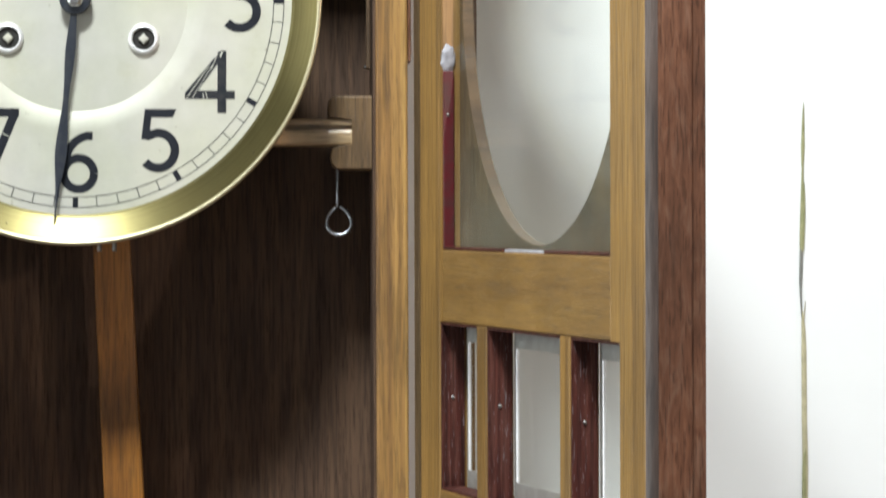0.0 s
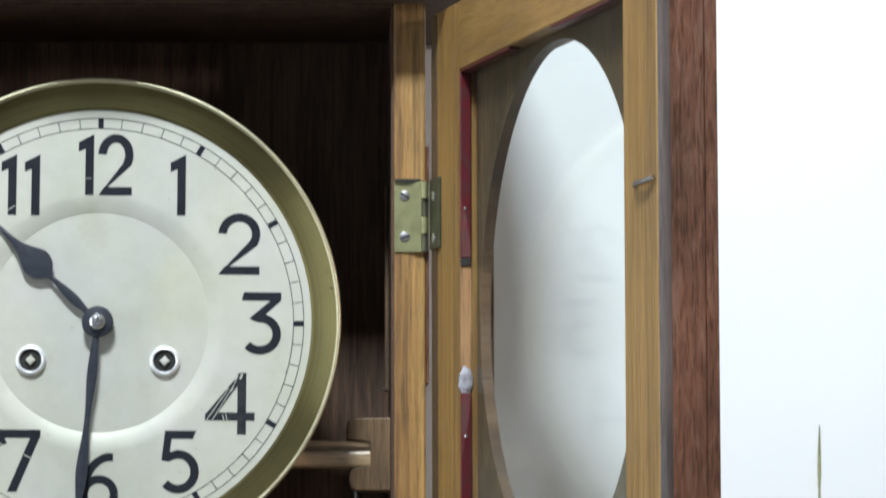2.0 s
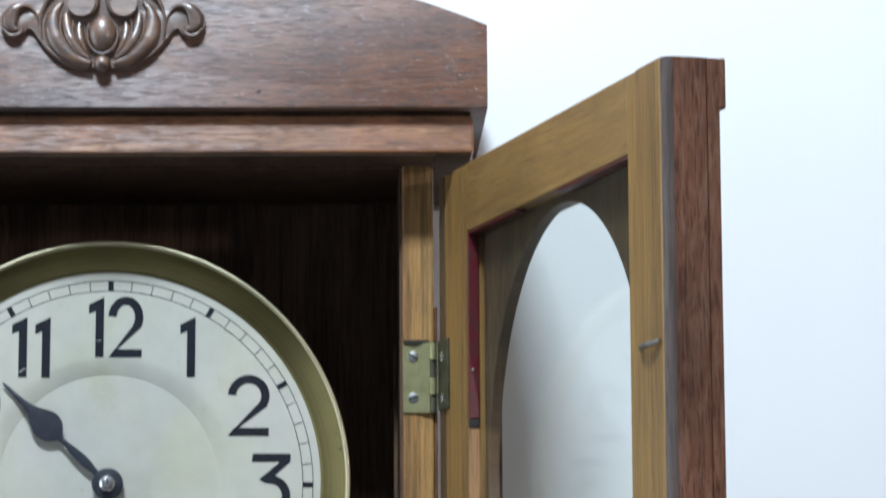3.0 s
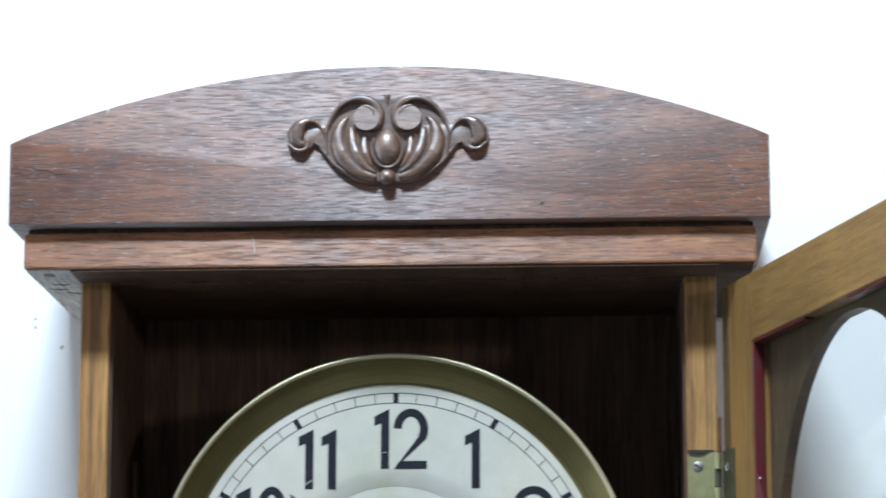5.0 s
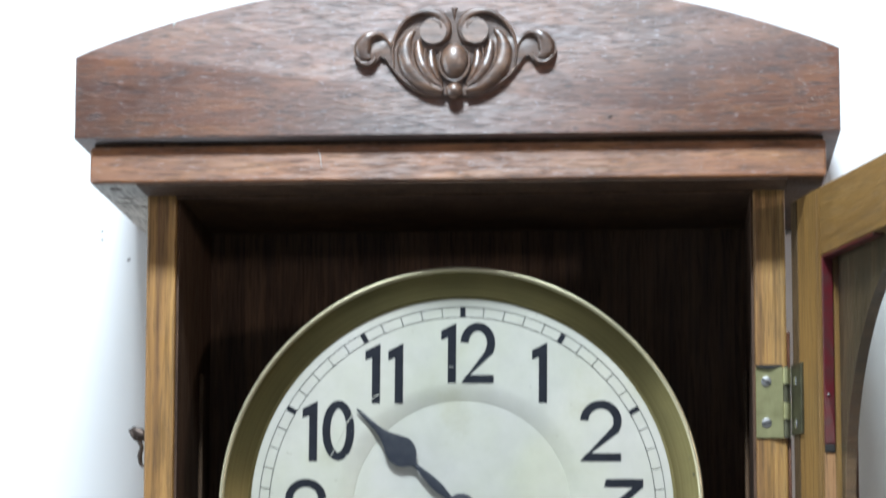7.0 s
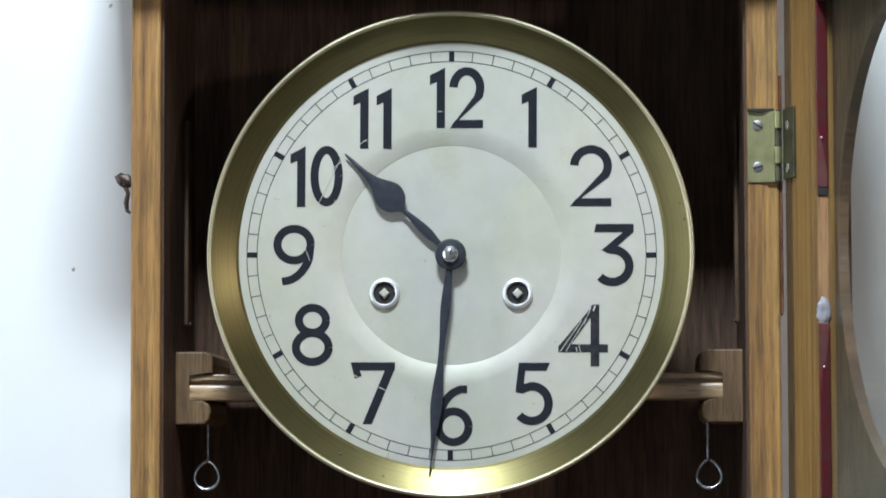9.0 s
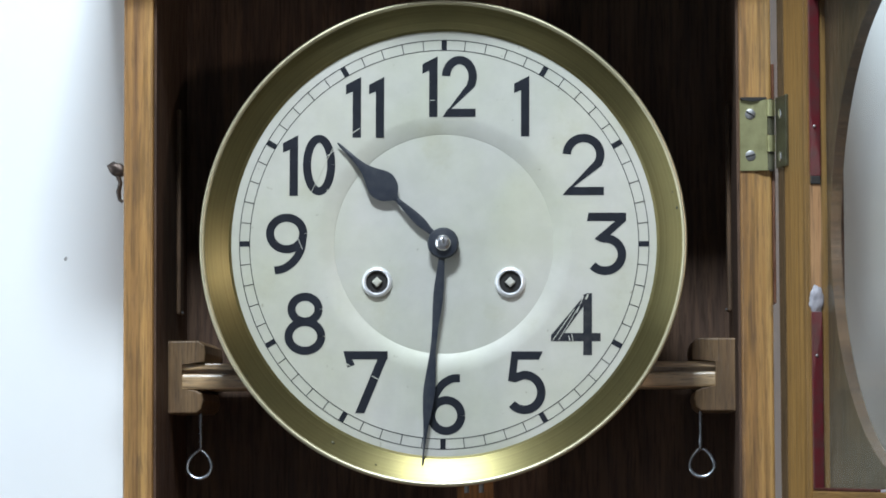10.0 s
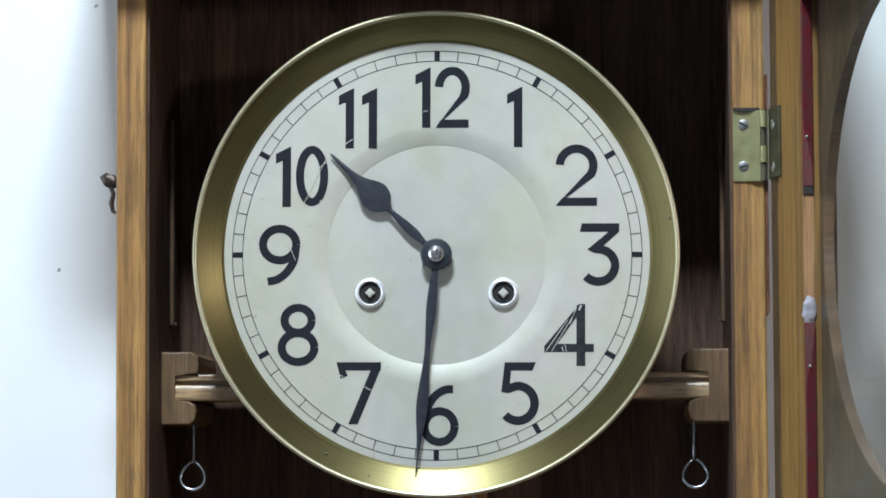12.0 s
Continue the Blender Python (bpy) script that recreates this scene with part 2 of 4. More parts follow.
for ink in (INK, INK_WORN):
    ink.node_tree.nodes["Principled BSDF"].inputs["Specular IOR Level"].default_value = 0.2
    ink.node_tree.nodes["Principled BSDF"].inputs["Roughness"].default_value = 0.7
BACK.node_tree.nodes["Principled BSDF"].inputs["Specular IOR Level"].default_value = 0.30
for dull in (DARK_RED, RED_EDGE, BOARD):
    dull.node_tree.nodes["Principled BSDF"].inputs["Specular IOR Level"].default_value = 0.22
HAND = plain("blued_hand", (0.016, 0.02, 0.03), 0.38, 0.5, 300.0, 0.25, (0.03, 0.033, 0.04))
BRASS = metal("brass_bezel", (0.225, 0.19, 0.080), 0.30, 0.6, 40.0, (0.165, 0.15, 0.068), 1.0, 0.0)
nt = BRASS.node_tree
shiny = nt.nodes["Principled BSDF"]
nt.links.remove(shiny.inputs["Roughness"].links[0])
shiny.inputs["Roughness"].default_value = 0.38
place = nt.nodes.new("ShaderNodeTexCoord")
flatten = add(nt, "ShaderNodeVectorMath", operation="MULTIPLY")
flatten.inputs[1].default_value = (1, 0, 1)
nt.links.new(place.outputs["Object"], flatten.inputs[0])
radius = add(nt, "ShaderNodeVectorMath", operation="LENGTH")
nt.links.new(flatten.outputs[0], radius.inputs[0])
groove = nt.nodes.new("ShaderNodeTexNoise")
groove.noise_dimensions = "1D"
groove.inputs["Scale"].default_value = 1900.0
groove.inputs["Detail"].default_value = 3.0
nt.links.new(radius.outputs["Value"], groove.inputs["W"])
shade = ramp(nt, groove.outputs["Fac"], [(0.3, grey(0.78)), (0.7, grey(1.08))])
base_link = shiny.inputs["Base Color"].links[0].from_socket
nt.links.new(mixed(nt, 1.0, base_link, shade, "MULTIPLY"), shiny.inputs["Base Color"])
turned = nt.nodes.new("ShaderNodeTangent")
turned.direction_type, turned.axis = "RADIAL", "Y"
nt.links.new(turned.outputs[0], nt.nodes["Principled BSDF"].inputs["Tangent"])
nt.nodes["Principled BSDF"].inputs["Anisotropic"].default_value = 0.84
nt.nodes["Principled BSDF"].inputs["Anisotropic Rotation"].default_value = 0.25
BRASS_RIM = metal("brass_rim", (0.60, 0.545, 0.36), 0.40, 0.3, 60.0, (0.62, 0.57, 0.40), 1.0, 0.0)
# hinge brass with shade painted in; also the bezel's dark spots
SHADE_SPOT_BRASS = metal("shade_spot_brass", (0.12, 0.115, 0.075), 0.50, 0.8, 110.0, (0.06, 0.056, 0.036))
SCREW_STEEL = metal("scratched_steel", (0.38, 0.375, 0.37), 0.42, 0.7, 400.0)
BRASS_HINGE = metal("brass_hinge", (0.35, 0.335, 0.175), 0.46, 0.8, 110.0, (0.20, 0.19, 0.09))
PLATED = metal("plated_ring", (0.85, 0.85, 0.86), 0.38, 0.3, 200.0, None, 0.55)
STEEL = metal("bright_steel", (0.72, 0.72, 0.74), 0.22, 0.4, 200.0)
EYE_STEEL = metal("grey_steel", (0.45, 0.47, 0.5), 0.25, 0.6, 300.0)
DULL = metal("dull_steel", (0.30, 0.29, 0.28), 0.4, 0.6, 240.0)
# near-black for cracks; also paints in the shade of holes and slots
BLACK_HOLE = plain("dark_hole", (0.012, 0.011, 0.009), 0.7, 0.3)
LATCH_METAL = metal("latch_metal", (0.09, 0.07, 0.06), 0.45, 0.6, 300.0)
GLASS = clear_glass("old_glass")
HAZY_GLASS = clear_glass("old_hazy_glass", 0.08)
# opaque grey stands in for what the bevelled glass would reflect
BEVEL = metal("ground_glass_edge", (0.46, 0.46, 0.43), 0.3, 0.6, 160.0, (0.28, 0.26, 0.24), 0.4)
WALL_PAINT = plain("white_wall_paint", (0.80, 0.81, 0.81), 0.75, 0.03, 5.0, 0.05)
GREY_PAINT = plain("grey_wall_paint", (0.42, 0.42, 0.42), 0.75, 0.08, 5.0, 0.05)
SOUTH_PAINT = plain("pale_grey_wall_paint", (0.42, 0.42, 0.43), 0.75, 0.06, 5.0, 0.05)
CEILING_PAINT = plain("ceiling_paint", (0.62, 0.62, 0.63), 0.8, 0.04, 4.0, 0.05)
FLOOR_STONE = plain("grey_floor", (0.20, 0.19, 0.18), 0.5, 0.3, 8.0, 0.1)
STRAW = plain("dry_straw", (0.36, 0.35, 0.19), 0.6, 0.4, 160.0, 0.3, (0.24, 0.25, 0.12))
STRAW_GREY = plain("grey_straw", (0.24, 0.24, 0.22), 0.6, 0.3, 160.0, 0.3)
STRAW_PALE = plain("pale_straw", (0.50, 0.46, 0.30), 0.6, 0.25, 160.0, 0.3)
SPECK = plain("dark_speck", (0.42, 0.41, 0.40), 0.7, 0.3)


# ---- mesh helpers ----
def mesh_of(name, bm, material, smooth=None):
    bm.normal_update()
    bmesh.ops.recalc_face_normals(bm, faces=bm.faces)
    me = bpy.data.meshes.new(name)
    if smooth is not None:
        for f in bm.faces:
            f.smooth = True
        for e in bm.edges:
            e.smooth = len(e.link_faces) == 2 and e.calc_face_angle(0) < radians(smooth)
    bm.to_mesh(me)
    bm.free()
    me.materials.append(material)
    return me


CLOCK_BASE = Vector((0, 0.138, -0.335))
clock = new("wall_clock")
clock.location = (0, CLOCK_BASE.y, Z0 + CLOCK_BASE.z)
clock.empty_display_size = 0.05
tagged(clock, "antique walnut wall clock, glazed door open, on a white wall", "wall clock")


def part(name, bm, material, parent=None, label="", smooth=None):
    """One mesh object under the clock, or under a part of it. Meshes keep the clock's own axes."""
    ob = new(name, mesh_of(name, bm, material, smooth))
    if parent is None:
        ob.parent = clock
        ob.location = -CLOCK_BASE
    else:
        ob.parent = parent
    if label:
        tagged(ob, label)
    return ob


def box(x0, x1, y0, y1, z0, z1, bevel=0.0, seg=2, bm=None):
    b = bmesh.new()
    bmesh.ops.create_cube(b, size=1.0)
    for v in b.verts:
        v.co = Vector(((x0 + x1) / 2 + v.co.x * (x1 - x0), (y0 + y1) / 2 + v.co.y * (y1 - y0), (z0 + z1) / 2 + v.co.z * (z1 - z0)))
    if bevel:
        bmesh.ops.bevel(b, geom=b.edges[:], offset=bevel, segments=seg, affect="EDGES", profile=0.5)
    return merged(bm, b)


def merged(bm, b):
    if bm is None:
        return b
    keep = bpy.data.meshes.new("tmp")
    b.to_mesh(keep)
    b.free()
    bm.from_mesh(keep)
    bpy.data.meshes.remove(keep)
    return bm


def prism(outline, y0, y1, bevel=0.0, bm=None):
    """An outline in (x, z), drawn out from y0 to y1."""
    b = bmesh.new()
    front = [b.verts.new((x, y0, z)) for x, z in outline]
    back = [b.verts.new((x, y1, z)) for x, z in outline]
    f = b.faces.new(front)
    b.faces.new(back[::-1])
    n = len(outline)
    for i in range(n):
        b.faces.new((front[i], back[i], back[(i + 1) % n], front[(i + 1) % n]))
    if bevel:
        bmesh.ops.bevel(b, geom=list(f.edges), offset=bevel, segments=2, affect="EDGES", profile=0.5)
    return merged(bm, b)


def lathe(profile, n=96, bm=None, centre=(0, 0)):
    """Turned about the dial's axis: profile of (radius, y)."""
    b = bmesh.new()
    rings = []
    for r, y in profile:
        if r < 1e-6:
            rings.append([b.verts.new((centre[0], y, centre[1]))])
        else:
            rings.append([b.verts.new((centre[0] + r * math.sin(2 * math.pi * i / n), y, centre[1] + r * math.cos(2 * math.pi * i / n))) for i in range(n)])
    for p, q in zip(rings, rings[1:]):
        for i in range(n):
            j = (i + 1) % n
            if len(p) == 1:
                b.faces.new((p[0], q[i], q[j]))
            elif len(q) == 1:
                b.faces.new((p[i], q[0], p[j]))
            else:
                b.faces.new((p[i], q[i], q[j], p[j]))
    return merged(bm, b)


def tube(points, radii, n=10, bm=None, flat=1.0, caps=True):
    """A round bar along points; radii one for all or one each; flat squeezes it along y."""
    b = bmesh.new()
    pts = [Vector(p) for p in points]
    if not isinstance(radii, (list, tuple)):
        radii = [radii] * len(pts)
    rings = []
    side = None
    for i, p in enumerate(pts):
        d = (pts[min(i + 1, len(pts) - 1)] - pts[max(i - 1, 0)]).normalized()
        if side is None:
            ref = Vector((0, 1, 0)) if abs(d.y) < 0.9 else Vector((1, 0, 0))
            side = (ref - d * ref.dot(d)).normalized()
        else:
            side = (side - d * side.dot(d)).normalized()
        up = d.cross(side)
        rings.append([b.verts.new(p + radii[i] * (math.cos(2 * math.pi * k / n) * side * flat + math.sin(2 * math.pi * k / n) * up)) for k in range(n)])
    for p, q in zip(rings, rings[1:]):
        for k in range(n):
            b.faces.new((p[k], p[(k + 1) % n], q[(k + 1) % n], q[k]))
    if caps:
        b.faces.new(rings[0][::-1])
        b.faces.new(rings[-1])
    return merged(bm, b)


def blob(cx, cy, cz, rx, ry, rz, turn=0.0, u=20, v=12, bm=None, lumps=0.0):
    """An egg-shaped lump, turned in the picture plane by degrees."""
    b = bmesh.new()
    bmesh.ops.create_uvsphere(b, u_segments=u, v_segments=v, radius=1.0)
    m = Matrix.Rotation(radians(turn), 3, "Y")
    for w in b.verts:
        k = 1 + lumps * noise.noise(w.co * 2.3 + Vector((cx, cy, cz)) * 400)
        w.co = m @ Vector((w.co.x * rx * k, w.co.y * ry * k, w.co.z * rz * k)) + Vector((cx, cy, cz))
    return merged(bm, b)


# ---- the room ----
def wall_piece(name, x0, x1, y0, y1, z0, z1, material, label):
    ob = new(name, mesh_of(name, box(x0, x1, y0, y1, z0, z1), material))
    return tagged(ob, label, name.split("_")[0], kind="structure")


# unseen sides close the room; their greys are set for the bounced light
RX, RY, TOP = 2.3, -2.7, 2.95
wall_north = wall_piece("wall_north", -RX, RX, WALL, WALL + 0.12, 0, TOP, WALL_PAINT, "white painted plaster wall behind the clock")
wall_piece("wall_south", -RX, RX, RY - 0.12, RY, 0, TOP, SOUTH_PAINT, "grey painted plaster wall")
wall_piece("wall_west", -RX - 0.12, -RX, RY - 0.12, WALL + 0.12, 0, TOP, WALL_PAINT, "white painted plaster wall")
wall_piece("wall_east", RX, RX + 0.12, RY - 0.12, WALL + 0.12, 0, TOP, GREY_PAINT, "grey painted plaster wall")
wall_piece("floor", -RX - 0.12, RX + 0.12, RY - 0.12, WALL + 0.12, -0.1, 0, FLOOR_STONE, "plain grey floor")
wall_piece("ceiling", -RX - 0.12, RX + 0.12, RY - 0.12, WALL + 0.12, TOP, TOP + 0.1, CEILING_PAINT, "plain grey-white ceiling")

# ---- the case ----
XL, XLI, XRI, XR = -0.1566, -0.1420, 0.1450, 0.1606
ZB, ZT = -0.325, 0.160
Y_BACK = 0.120


def case():
    part("case_side", box(XL, XLI, 0, WALL - 0.002, ZB + 0.012, ZT, 0.0012), HONEY, label="honey-coloured side board of the case")
    part("case_side", box(XRI, XR, 0, WALL - 0.002, ZB + 0.012, ZT, 0.0012), HONEY, label="honey-coloured side board with striped grain")
    part("back_panel", box(XLI + 0.0003, XRI - 0.0003, Y_BACK, WALL - 0.003, ZB + 0.013, ZT - 0.003), BACK, label="dark brown wooden back panel")
    part("case_bottom", box(XL - 0.004, XR + 0.002, -0.004, WALL - 0.002, ZB - 0.010, ZB + 0.012, 0.002), WALNUT_WARM)
    # dark lining on the inside of each side
    part("side_lining", box(XLI, XLI + 0.0012, 0.004, Y_BACK - 0.001, ZB + 0.013, ZT - 0.002), BACK)
    part("side_lining", box(XRI - 0.0012, XRI, 0.004, Y_BACK - 0.001, ZB + 0.013, ZT - 0.002), BACK)
    # narrow beads with a pin at the foot
    for sx, x in ((1, XLI + 0.0012), (-1, XRI - 0.0012)):
        strip = part("side_strip", box(min(x, x + sx * 0.0022), max(x, x + sx * 0.0022), 0.078, 0.090, -0.031, 0.075, 0.0008), STRIP_WOOD, label="narrow wooden strip on the case's inner side")
        part("strip_pin", blob(x + sx * 0.0026, 0.082, -0.030, 0.0009, 0.0013, 0.0009, 0, 10, 8), DULL, strip)


MX, MY = 0.1795, -0.0350
PX, PY = 0.1862, -0.0427
MZ0, PZ0, PZ1, APEX = 0.1573, 0.1782, 0.2188, 0.2552


def crown():
    # the back panel's dark colour paints in the shadow of this recess
    part("neck", box(-MX + 0.0012, MX - 0.0012, MY + 0.006, WALL - 0.003, 0.1750, PZ0 - 0.0002), BACK, label="recess between moulding and pediment, darkened for its shadow")
    part("moulding", box(-MX, MX, MY, WALL - 0.002, MZ0, 0.1751, 0.0012), WALNUT_WARM, label="warm brown walnut moulding with horizontal grain")
    part("scratch", tube([(-0.0672, MY - 0.00005, 0.1728), (-0.0660, MY - 0.0001, 0.1695), (-0.0655, MY - 0.00005, 0.1640)], [0.0001, 0.0003, 0.0001], 5), RAW_GREY)
    sag = APEX - PZ1
    big = (PX * PX + sag * sag) / (2 * sag)
    line = [(-PX, PZ0), (PX, PZ0)]
    steps = 48
    for i in range(steps + 1):
        x = PX - 2 * PX * i / steps
        line.append((x, APEX - big + math.sqrt(big * big - x * x)))
    ped = part("pediment", prism(line, PY, WALL - 0.002, 0.0013), WALNUT, label="arched dark walnut pediment with a hairline crack", smooth=35)
    # hairline crack near one end
    pts = [(-0.178 + 0.0018 * i, PY - 0.00001, 0.2070 - 0.0004 * i + 0.0006 * math.sin(i * 1.3)) for i in range(14)]
    part("crack", tube(pts, [0.00005 + 0.00022 * math.sin(math.pi * i / 13) for i in range(14)], 5), BLACK_HOLE, ped)
    # pale scuffs near the other end and a chip on the top edge
    rng = random.Random(7)
    for i in range(16):
        x, z = 0.166 + 0.015 * rng.random(), 0.186 + 0.026 * rng.random()
        d, w = 0.0003 + 0.0007 * rng.random(), rng.uniform(0.0001, 0.00025)
        part("scuff", tube([(x - d, PY - 0.00002, z + d * 0.7), (x, PY - 0.00006, z), (x + d, PY - 0.00002, z - d * 0.6)], [0.00005, w, 0.00005], 5), RAW_GREY, ped)
    top = APEX - big + math.sqrt(big * big - 0.1375 ** 2)
    part("chip", blob(-0.1375, PY + 0.0002, top - 0.0008, 0.0008, 0.0007, 0.0013, 10, 10, 8, None, 0.4), RAW_GREY, ped)
    part("dent", blob(0.0755, PY, 0.1858, 0.0013, 0.0002, 0.0008, -20, 12, 8, None, 0.4), SHEEN_KNOT_BROWN, ped)
    return ped


def under_crown():
    """Shade-darkened board over the case's mouth, grey unfinished and dark strips under the overhang."""
    # soffit and inner top are dark to paint in the shade under the crown
    part("front_soffit", box(XL, XR, MY + 0.0015, -0.0006, MZ0 - 0.0012, MZ0 - 0.0003), BACK)
    part("inner_top", box(XLI, XRI, 0.0002, Y_BACK, MZ0 - 0.0022, MZ0 - 0.0003), BACK, label="board closing the case top, darkened for its shade")
    strip = part("overhang_strip", box(-MX + 0.0012, XL - 0.0004, MY + 0.0015, WALL - 0.004, MZ0 - 0.0008, MZ0 - 0.0002), RAW_GREY, label="grey unfinished wood under the overhang")
    part("knot", blob(-0.1690, -0.022, MZ0 - 0.0009, 0.0030, 0.0048, 0.0003, 0, 16, 8, None, 0.4), SHEEN_KNOT_BROWN, strip)
    for i, (x, y) in enumerate(((-0.166, 0.004), (-0.170, 0.018), (-0.163, 0.030))):
        part("split", tube([(x - 0.006, y, MZ0 - 0.0009), (x, y + 0.003, MZ0 - 0.0010), (x + 0.004, y + 0.002 * i, MZ0 - 0.0009)], [0.0001, 0.0004, 0.0001], 5), SHEEN_KNOT_BROWN, strip)
    part("overhang_strip", box(XR + 0.0004, MX - 0.0012, MY + 0.0015, WALL - 0.004, MZ0 - 0.0008, MZ0 - 0.0002), BACK, label="dark wood under the overhang")


def smooth_line(points, n=8):
    """A soft curve through a few (x, z) points."""
    p = [points[0], *points, points[-1]]
    out = []
    for i in range(1, len(p) - 2):
        for k in range(n):
            t = k / n
            out.append(tuple(0.5 * (2 * p[i][c] + (p[i + 1][c] - p[i - 1][c]) * t + (2 * p[i - 1][c] - 5 * p[i][c] + 4 * p[i + 1][c] - p[i + 2][c]) * t * t
                             + (3 * p[i][c] - p[i - 1][c] - 3 * p[i + 1][c] + p[i + 2][c]) * t ** 3) for c in (0, 1)))
    out.append(points[-1])
    return out


def carving(ped):
    """The applied carving, in its own units of a millimetre about the egg's centre."""
    ox, oz, y = 0.0003, 0.2138, PY - 0.0004
    def at(p):
        return (ox + p[0] * 0.001, oz + p[1] * 0.001)
    base = [(0, 26.0), (2.2, 24.6), (5, 24.4), (9, 25.6), (14, 25.6), (19, 24), (24, 20.5), (28, 14.5), (29.8, 10.4), (31.6, 12.2), (35.5, 14.6), (40, 15.2), (45, 13.6), (48.6, 9.6), (49.4, 5), (47.6, 0.6), (44, -1.8), (40, -1.6), (37.2, 1.2), (35.2, 3.6), (31, -2.4), (26, -8.8), (20, -13.8), (14, -16.8), (8, -17.6), (5, -16.8), (2, -16), (0, -16)]
    right = smooth_line(base, 5)
    line = [at(p) for p in right] + [at((-x, z)) for x, z in right[::-1][1:-1]]
    body = part("carving", prism(line, y - 0.0026, PY + 0.002, 0.0010), CARVED, label="carved scroll and leaf ornament in polished dark walnut", smooth=50)
    def piece(name, bm, soft=60):
        part(name, bm, CARVED, body, smooth=soft)
    def spaced(keys, sign, n):
        pts = smooth_line([(k[0] * sign, k[1]) for k in keys], n)
        wide = [k[2] for k in keys]
        return pts, np.interp(np.linspace(0, 1, len(pts)), np.linspace(0, 1, len(keys)), wide)
    def bar(name, keys, lift, flat=0.8, sign=1, n=6):
        """A round bead along (x, z, radius) in mm."""
        pts, rad = spaced(keys, sign, n)
        piece(name, tube([(at(p)[0], y - lift, at(p)[1]) for p in pts], [float(r) * 0.001 for r in rad], 12, None, flat))
    def lobe(name, keys, low, high, sign=1, n=7, crown=0.12, slope=0.45):
        """A carved band along (x, z, half width) in mm; crown is how flat its back is."""
        pts, rad = spaced(keys, sign, n)
        b = bmesh.new()
        rows = []
        for k, p in enumerate(pts):
            q0, q1 = pts[max(k - 1, 0)], pts[min(k + 1, len(pts) - 1)]
            d = math.hypot(q1[0] - q0[0], q1[1] - q0[1]) or 1
            nx, nz = -(q1[1] - q0[1]) / d, (q1[0] - q0[0]) / d
            row = []
            for i in range(9):
                u = -1 + i / 4
                rise = (1 - abs(u) ** (2 + 4 * crown)) ** 0.6
                lean = np.interp(k / (len(pts) - 1), (0.0, 0.5, 1.0), (slope, 1.0, 0.85))
                h = low + (high - low) * rise * lean * min(1.0, 0.35 + rad[k] / 2.2)
                c = at((p[0] + nx * u * rad[k], p[1] + nz * u * rad[k]))
                row.append(b.verts.new((c[0], y - h * 0.001, c[1])))
            rows.append(row)
        for r, t in zip(rows, rows[1:]):
            for i in range(8):
                b.faces.new((r[i], r[i + 1], t[i + 1], t[i]))
            b.faces.new((r[8], r[0], t[0], t[8]))
        b.faces.new(rows[0][::-1])
        b.faces.new(rows[-1])
        piece(name, b, 70)
    for s in (1, -1):
        # great scroll: a fine ridge up the flank, widening over the top and in beside the middle
        lobe("scroll", [(29.4, -3.0, 0.7), (30.0, 3.5, 0.8), (29.6, 9, 0.9), (27.6, 14.6, 1.1), (23.4, 20.2, 1.3), (17.6, 23.6, 1.6), (11.8, 24.0, 2.1), (6.9, 22.0, 2.6), (4.0, 18.2, 2.7), (3.9, 13.8, 2.6), (6.2, 10.2, 2.3), (10.0, 8.7, 1.2)], 1.4, 6.6, s, 9, 0.5, 0.7)
        disc = [at((s * (10.2 + 6.4 * math.cos(2 * math.pi * i / 40)), 14.2 + 6.3 * math.sin(2 * math.pi * i / 40))) for i in range(40)]
        b = prism(disc if s > 0 else disc[::-1], y - 0.0066, y - 0.001, 0.0010)
        for v in b.verts:
            if v.co.y < y - 0.004:
                v.co.y += (v.co.z - oz - 0.0142) * 0.09
        piece("volute", b)
        bar("volute_eye", [(8.6, 12.2, 0.5), (6.6, 14.6, 0.9), (6.9, 17.8, 1.0), (9.6, 20.0, 0.8), (12.4, 20.2, 0.4)], 0.0058, 0.8, s)
        # leaves, outer to inner
        lobe("leaf", [(19.2, 15.4, 0.8), (22.6, 11.4, 2.8), (24.0, 5.0, 4.6), (22.4, -2.4, 5.2), (17.8, -8.4, 4.9), (12.0, -12.6, 3.9), (5.6, -14.8, 2.0)], 1.2, 6.8, s)
        lobe("leaf", [(17.6, 10.4, 1.0), (17.4, 5.6, 3.1), (16.2, -0.4, 3.7), (13.4, -6.0, 3.4), (9.8, -10.4, 2.6), (6.0, -12.8, 1.4)], 1.6, 7.8, s)
        lobe("leaf", [(11.0, 6.0, 1.2), (11.4, 1.6, 2.7), (10.6, -3.4, 2.7), (8.6, -7.8, 1.9), (6.0, -11.2, 0.7)], 1.6, 6.8, s)
        # fine raised veins between the leaves
        bar("vein", [(18.9, 9.4, 0.3), (20.2, 4.6, 0.5), (19.4, -1.4, 0.55), (16.2, -7.2, 0.5), (11.4, -12.0, 0.3)], 0.0062, 1.0, s)
        bar("vein", [(14.0, 5.6, 0.3), (14.2, 0.8, 0.45), (12.8, -4.6, 0.45), (9.4, -9.8, 0.3)], 0.0066, 1.0, s)
        # outer scroll with its ball and hollow
        lobe("end_curl", [(30.4, 3.0, 0.7), (31.6, 8.6, 0.9), (34.6, 12.4, 1.1), (38.4, 13.4, 1.7), (42.2, 11.6, 3.3), (44.4, 7.8, 4.6), (44.4, 4.4, 4.5), (42.6, 2.2, 3.0), (41.0, 2.4, 1.4)], 1.0, 6.6, s, 9, 0.3)
